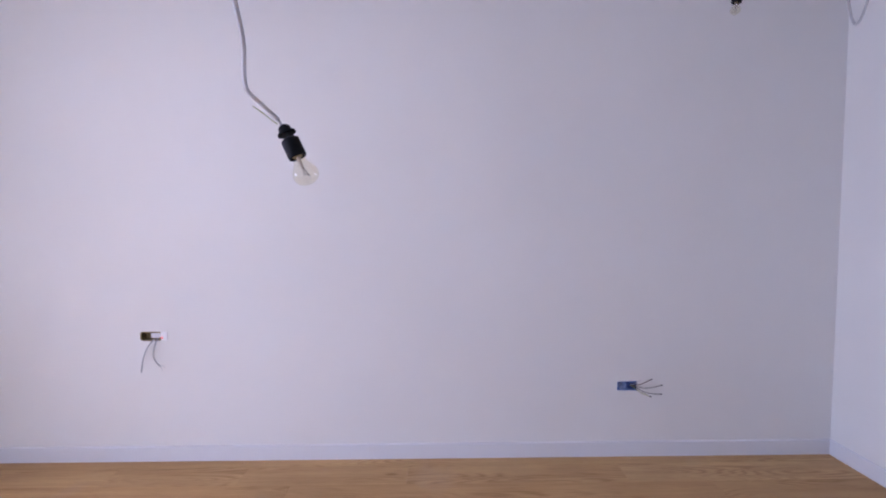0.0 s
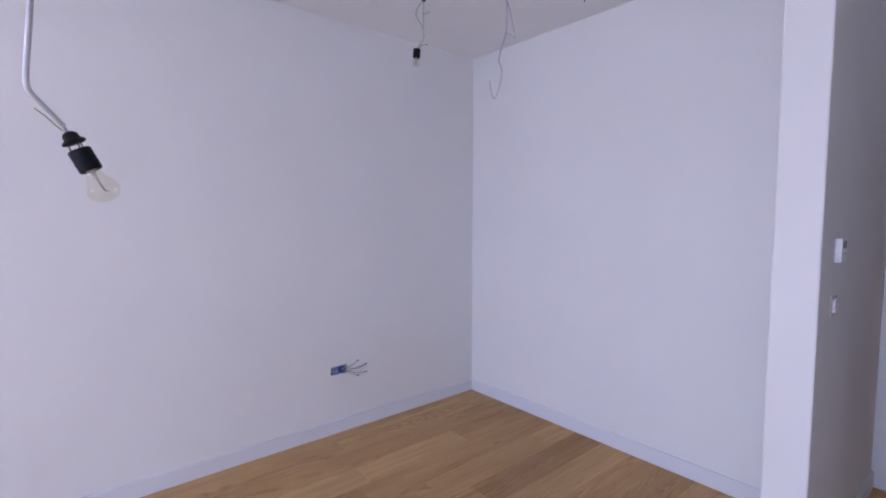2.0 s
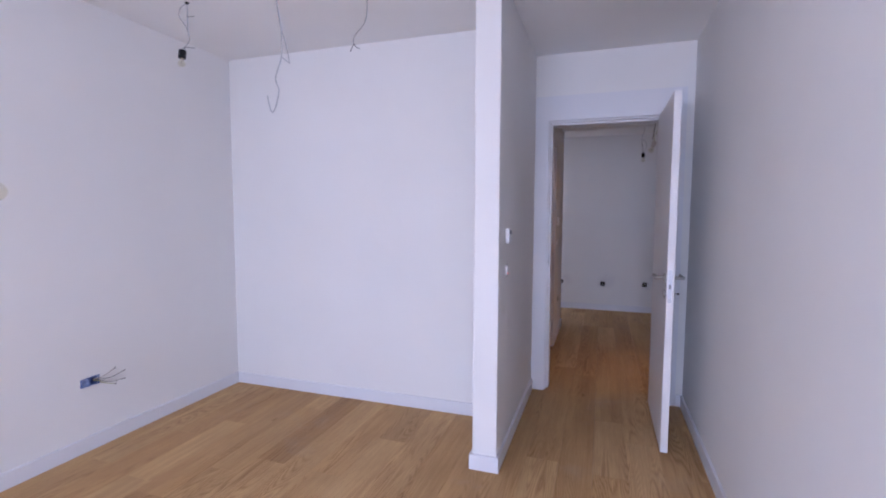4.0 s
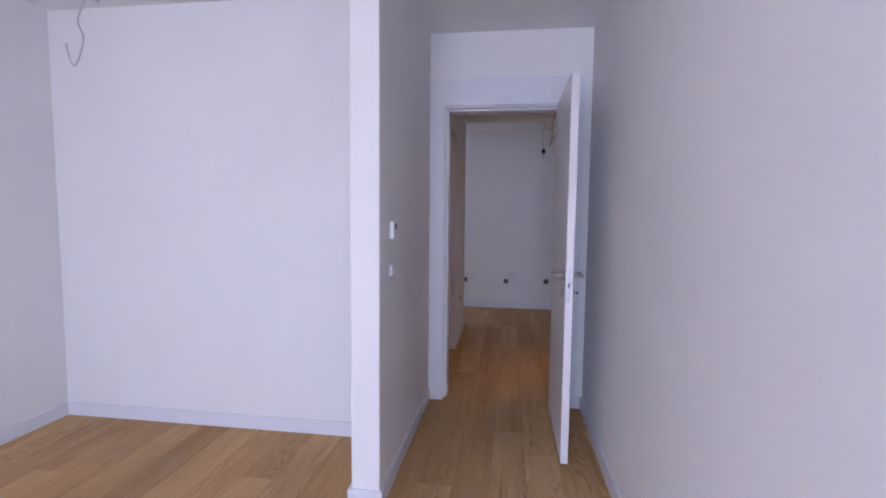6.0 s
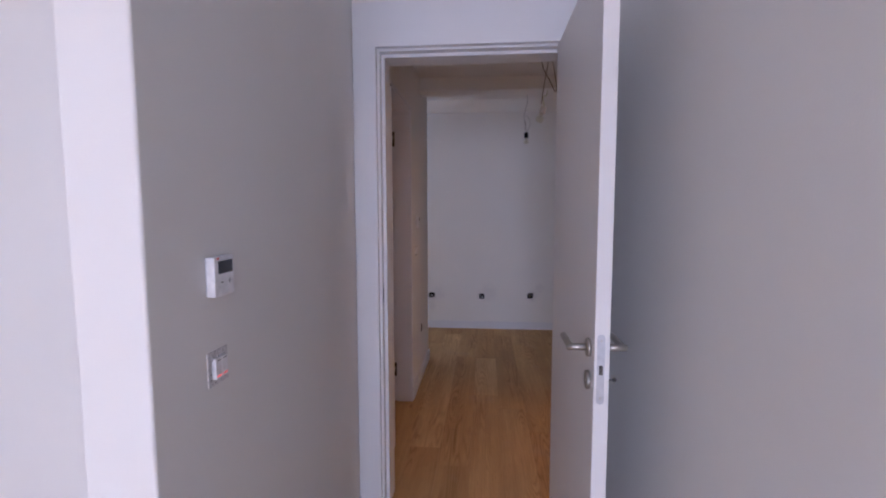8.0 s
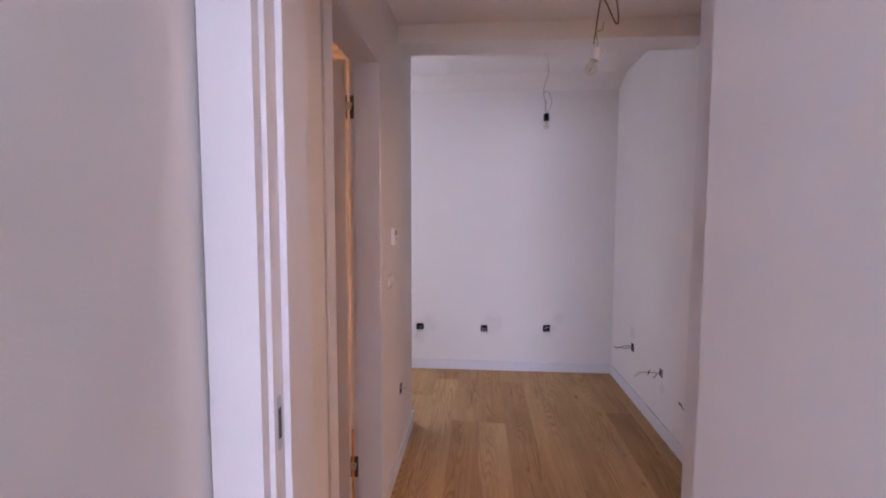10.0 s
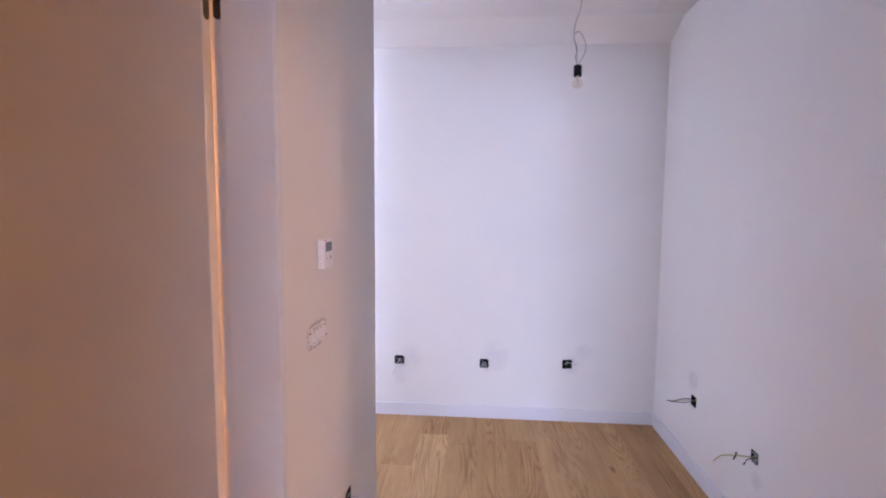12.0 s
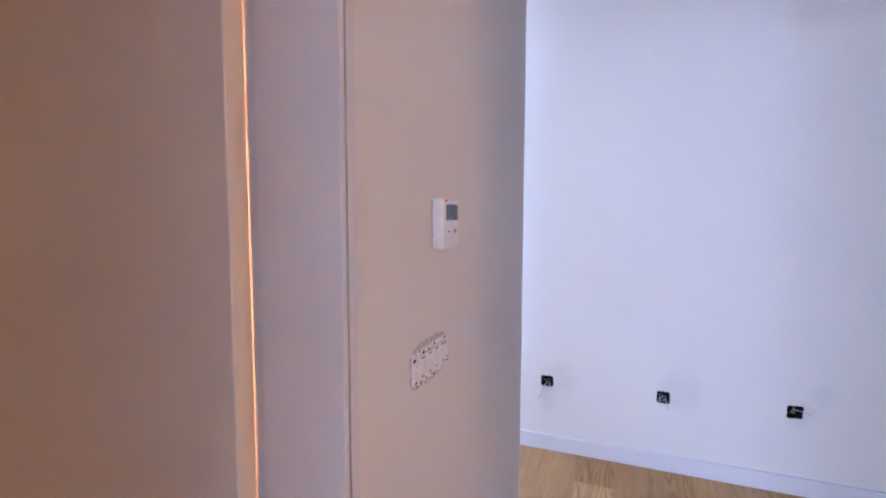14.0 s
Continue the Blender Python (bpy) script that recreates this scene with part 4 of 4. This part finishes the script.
part("stray_wire", tubed([Q + Vector((0, 0, 0.008)), Q + R3 * 0.030 + Vector((0, 0, 0.016)), Q + R3 * 0.064 + Vector((0, 0, 0.016))], 0.0013, sides=6), DARKWIRE, b2, "stray bare wire")
part("stray_wire", tubed([T - W * 0.28, T - W * 0.30 + R3 * 0.020, T - W * 0.27 + R3 * 0.044], 0.0013, sides=6), DARKWIRE, b2, "stray bare wire")
bulb_parts(b2, Q, (-0.10, -0.05, -1.0), BLACK, 0.046, 0.0195, 0.55, cap=False)
ceiling_plug(b2, T)

# loose cables without a lamp
hk = thing("hanging_cable", pose(0, 0, 0), "loose grey cable with a hooked end", "cable", "loose ceiling cables")
K = Vector((-0.985, -1.632, 2.178))
R4 = Vector((0.904, 0.427, 0))


def off(base, rows, r=R4):
    return [base + r * a + Vector((0, 0, b)) for a, b in rows]


part("cable", tubed(off(K, [(-0.016, 0.402), (-0.018, 0.292), (0.002, 0.142), (0.004, 0.08), (0.0, 0.0), (-0.030, -0.10), (-0.015, -0.16), (-0.030, -0.235), (-0.048, -0.272), (-0.062, -0.245), (-0.072, -0.190)]), 0.0034, sides=8, steps=6), GREYCABLE, hk)
part("bent_wire", tubed(off(K, [(0.003, 0.142), (0.022, 0.08), (0.040, -0.016), (0.036, -0.020), (0.004, 0.004)]), 0.0028, sides=8), GREYCABLE, hk, "second grey wire folded back")
part("ceiling_anchor", boxed(K.x - 0.024, K.x - 0.004, K.y - 0.017, K.y + 0.003, H1 - 0.004, H1, bevel=0.001), DARKBOX, hk)
fk = thing("hanging_cable", pose(0, 0, 0), "short grey cable with two bared ends", "cable", "loose ceiling cables")
F = Vector((-0.528, -1.703, 2.172))
part("cable", tubed(off(F, [(0.050, 0.408), (0.058, 0.27), (0.062, 0.17), (0.050, 0.100), (0.004, 0.038), (0.0, 0.0)]), 0.0026, sides=8, steps=6), GREYCABLE, fk)
part("wire_end", tubed(off(F, [(0.0, 0.002), (-0.008, -0.014), (-0.016, -0.032)]), 0.0016, sides=6), DARKWIRE, fk, "dark bared wire")
part("wire_end", tubed(off(F, [(0.0, 0.002), (0.012, -0.012), (0.026, -0.018)]), 0.0016, sides=6), DARKWIRE, fk, "dark bared wire")

# hall bulb in a pale holder
b4 = hanging("clear bulb in a pale holder on tangled brown wires")
B = Vector((1.020, 1.085, 2.055))
part("cable", tubed([B + Vector(q) for q in ((0.036, 0.015, 0.385), (0.020, 0.012, 0.26), (0.0, 0.0, 0.15), (-0.012, -0.004, 0.06), (-0.018, -0.006, 0.016))], 0.0026, sides=8), BROWNWIRE, b4)
part("loop", tubed([B + Vector(q) for q in ((0.036, 0.015, 0.383), (0.055, 0.020, 0.27), (0.078, 0.022, 0.14), (0.072, 0.020, 0.098), (0.035, 0.014, 0.165), (-0.010, 0.010, 0.25), (-0.024, 0.006, 0.335))], 0.0026, sides=8), BROWNWIRE, b4, "looped brown wire")
part("pigtail", tubed([B + Vector(q) for q in ((0.018, 0.0, 0.10), (0.014, 0.0, 0.072), (-0.006, 0.0, 0.062), (-0.004, 0.0, 0.030), (0.0, 0.0, 0.0))], 0.0020, sides=8), GREENWIRE, b4, "yellow-green wire")
bulb_parts(b4, B, (-0.34, -0.05, -1.0), PORCELAIN, 0.046, 0.0185, 0.70, cap=False)
ceiling_plug(b4, (B.x + 0.036, B.y + 0.015, H2))

# far room bulb
b3 = hanging("clear bulb in a black holder on a thin white cable")
C = Vector((1.040, 2.672, 2.140))
part("cable", tubed([C + Vector(q) for q in ((-0.010, 0, 0.440), (0.006, 0, 0.35), (0.008, 0, 0.28), (-0.016, 0, 0.20), (-0.022, 0, 0.14), (-0.006, 0, 0.06), (-0.004, 0, 0.0))], 0.0022, sides=8), GREYCABLE, b3)
part("loop", tubed([C + Vector(q) for q in ((-0.020, 0, 0.150), (0.006, 0, 0.158), (0.036, 0, 0.100), (0.028, 0, 0.050), (0.010, 0, 0.018), (0.002, 0, 0.0))], 0.0024, sides=8), GREYCABLE, b3, "looped grey wire")
part("strand", tubed([C + Vector(q) for q in ((-0.022, 0, 0.130), (-0.004, 0.004, 0.075), (-0.012, 0, 0.040), (0.0, 0, 0.0))], 0.0016, sides=6), BROWNWIRE, b3)
bulb_parts(b3, C, (0.02, 0.0, -1.0), BLACK, 0.052, 0.0195, 0.70, cap=False)
ceiling_plug(b3, (C.x - 0.010, C.y, H3))


# ---- floor boards ----
PITCH, START = 0.181, 0.392
FIXED = {-1: (-1.07, -2.75, 0.62), 1: (-1.15, -0.44, 1.42, 2.31), 5: (2.65, 0.95, -0.9), -13: (-1.48, -3.64), -14: (-1.90, -3.05), -10: (-1.75, -3.3)}
floor_ob = bpy.data.objects["floor"]
rnd = random.Random(7)


def plank(x0, x1, y0, y1):
    g, c, e = 0.0003, 0.0011, 0.0008
    bm = bmesh.new()
    x0, x1, y0, y1 = x0 + g, x1 - g, y0 + g, y1 - g
    rings = [[bm.verts.new((x, y, z)) for x, y in ((x0 + i, y0 + i), (x1 - i, y0 + i), (x1 - i, y1 - i), (x0 + i, y1 - i))] for i, z in ((0, -0.0145), (0, -e), (c, 0.0))]
    for a, b in zip(rings, rings[1:]):
        for k in range(4):
            bm.faces.new((a[k], a[(k + 1) % 4], b[(k + 1) % 4], b[k]))
    bm.faces.new(rings[-1]), bm.faces.new(rings[0][::-1])
    return part("plank", bm, OAK, floor_ob)


k0 = math.floor((XF - START) / PITCH)
for k in range(k0, math.ceil((XE - START) / PITCH)):
    xa, xb = max(XF, START + k * PITCH), min(XE + 0.01, START + (k + 1) * PITCH)
    cuts = sorted(FIXED.get(k, ()))
    y = YW - rnd.uniform(0.1, 1.6)
    ends = []
    while y < YE:
        y += rnd.choice((1.9, 1.9, 1.9, 1.35, 0.7))
        ends.append(y)
    ends = [e for e in ends if all(abs(e - c) > 0.75 for c in cuts)]
    ends = [YW] + sorted([e for e in ends if YW + 0.2 < e < YE - 0.2] + cuts) + [YE]
    for a, b in zip(ends, ends[1:]):
        plank(xa, xb, a, b)
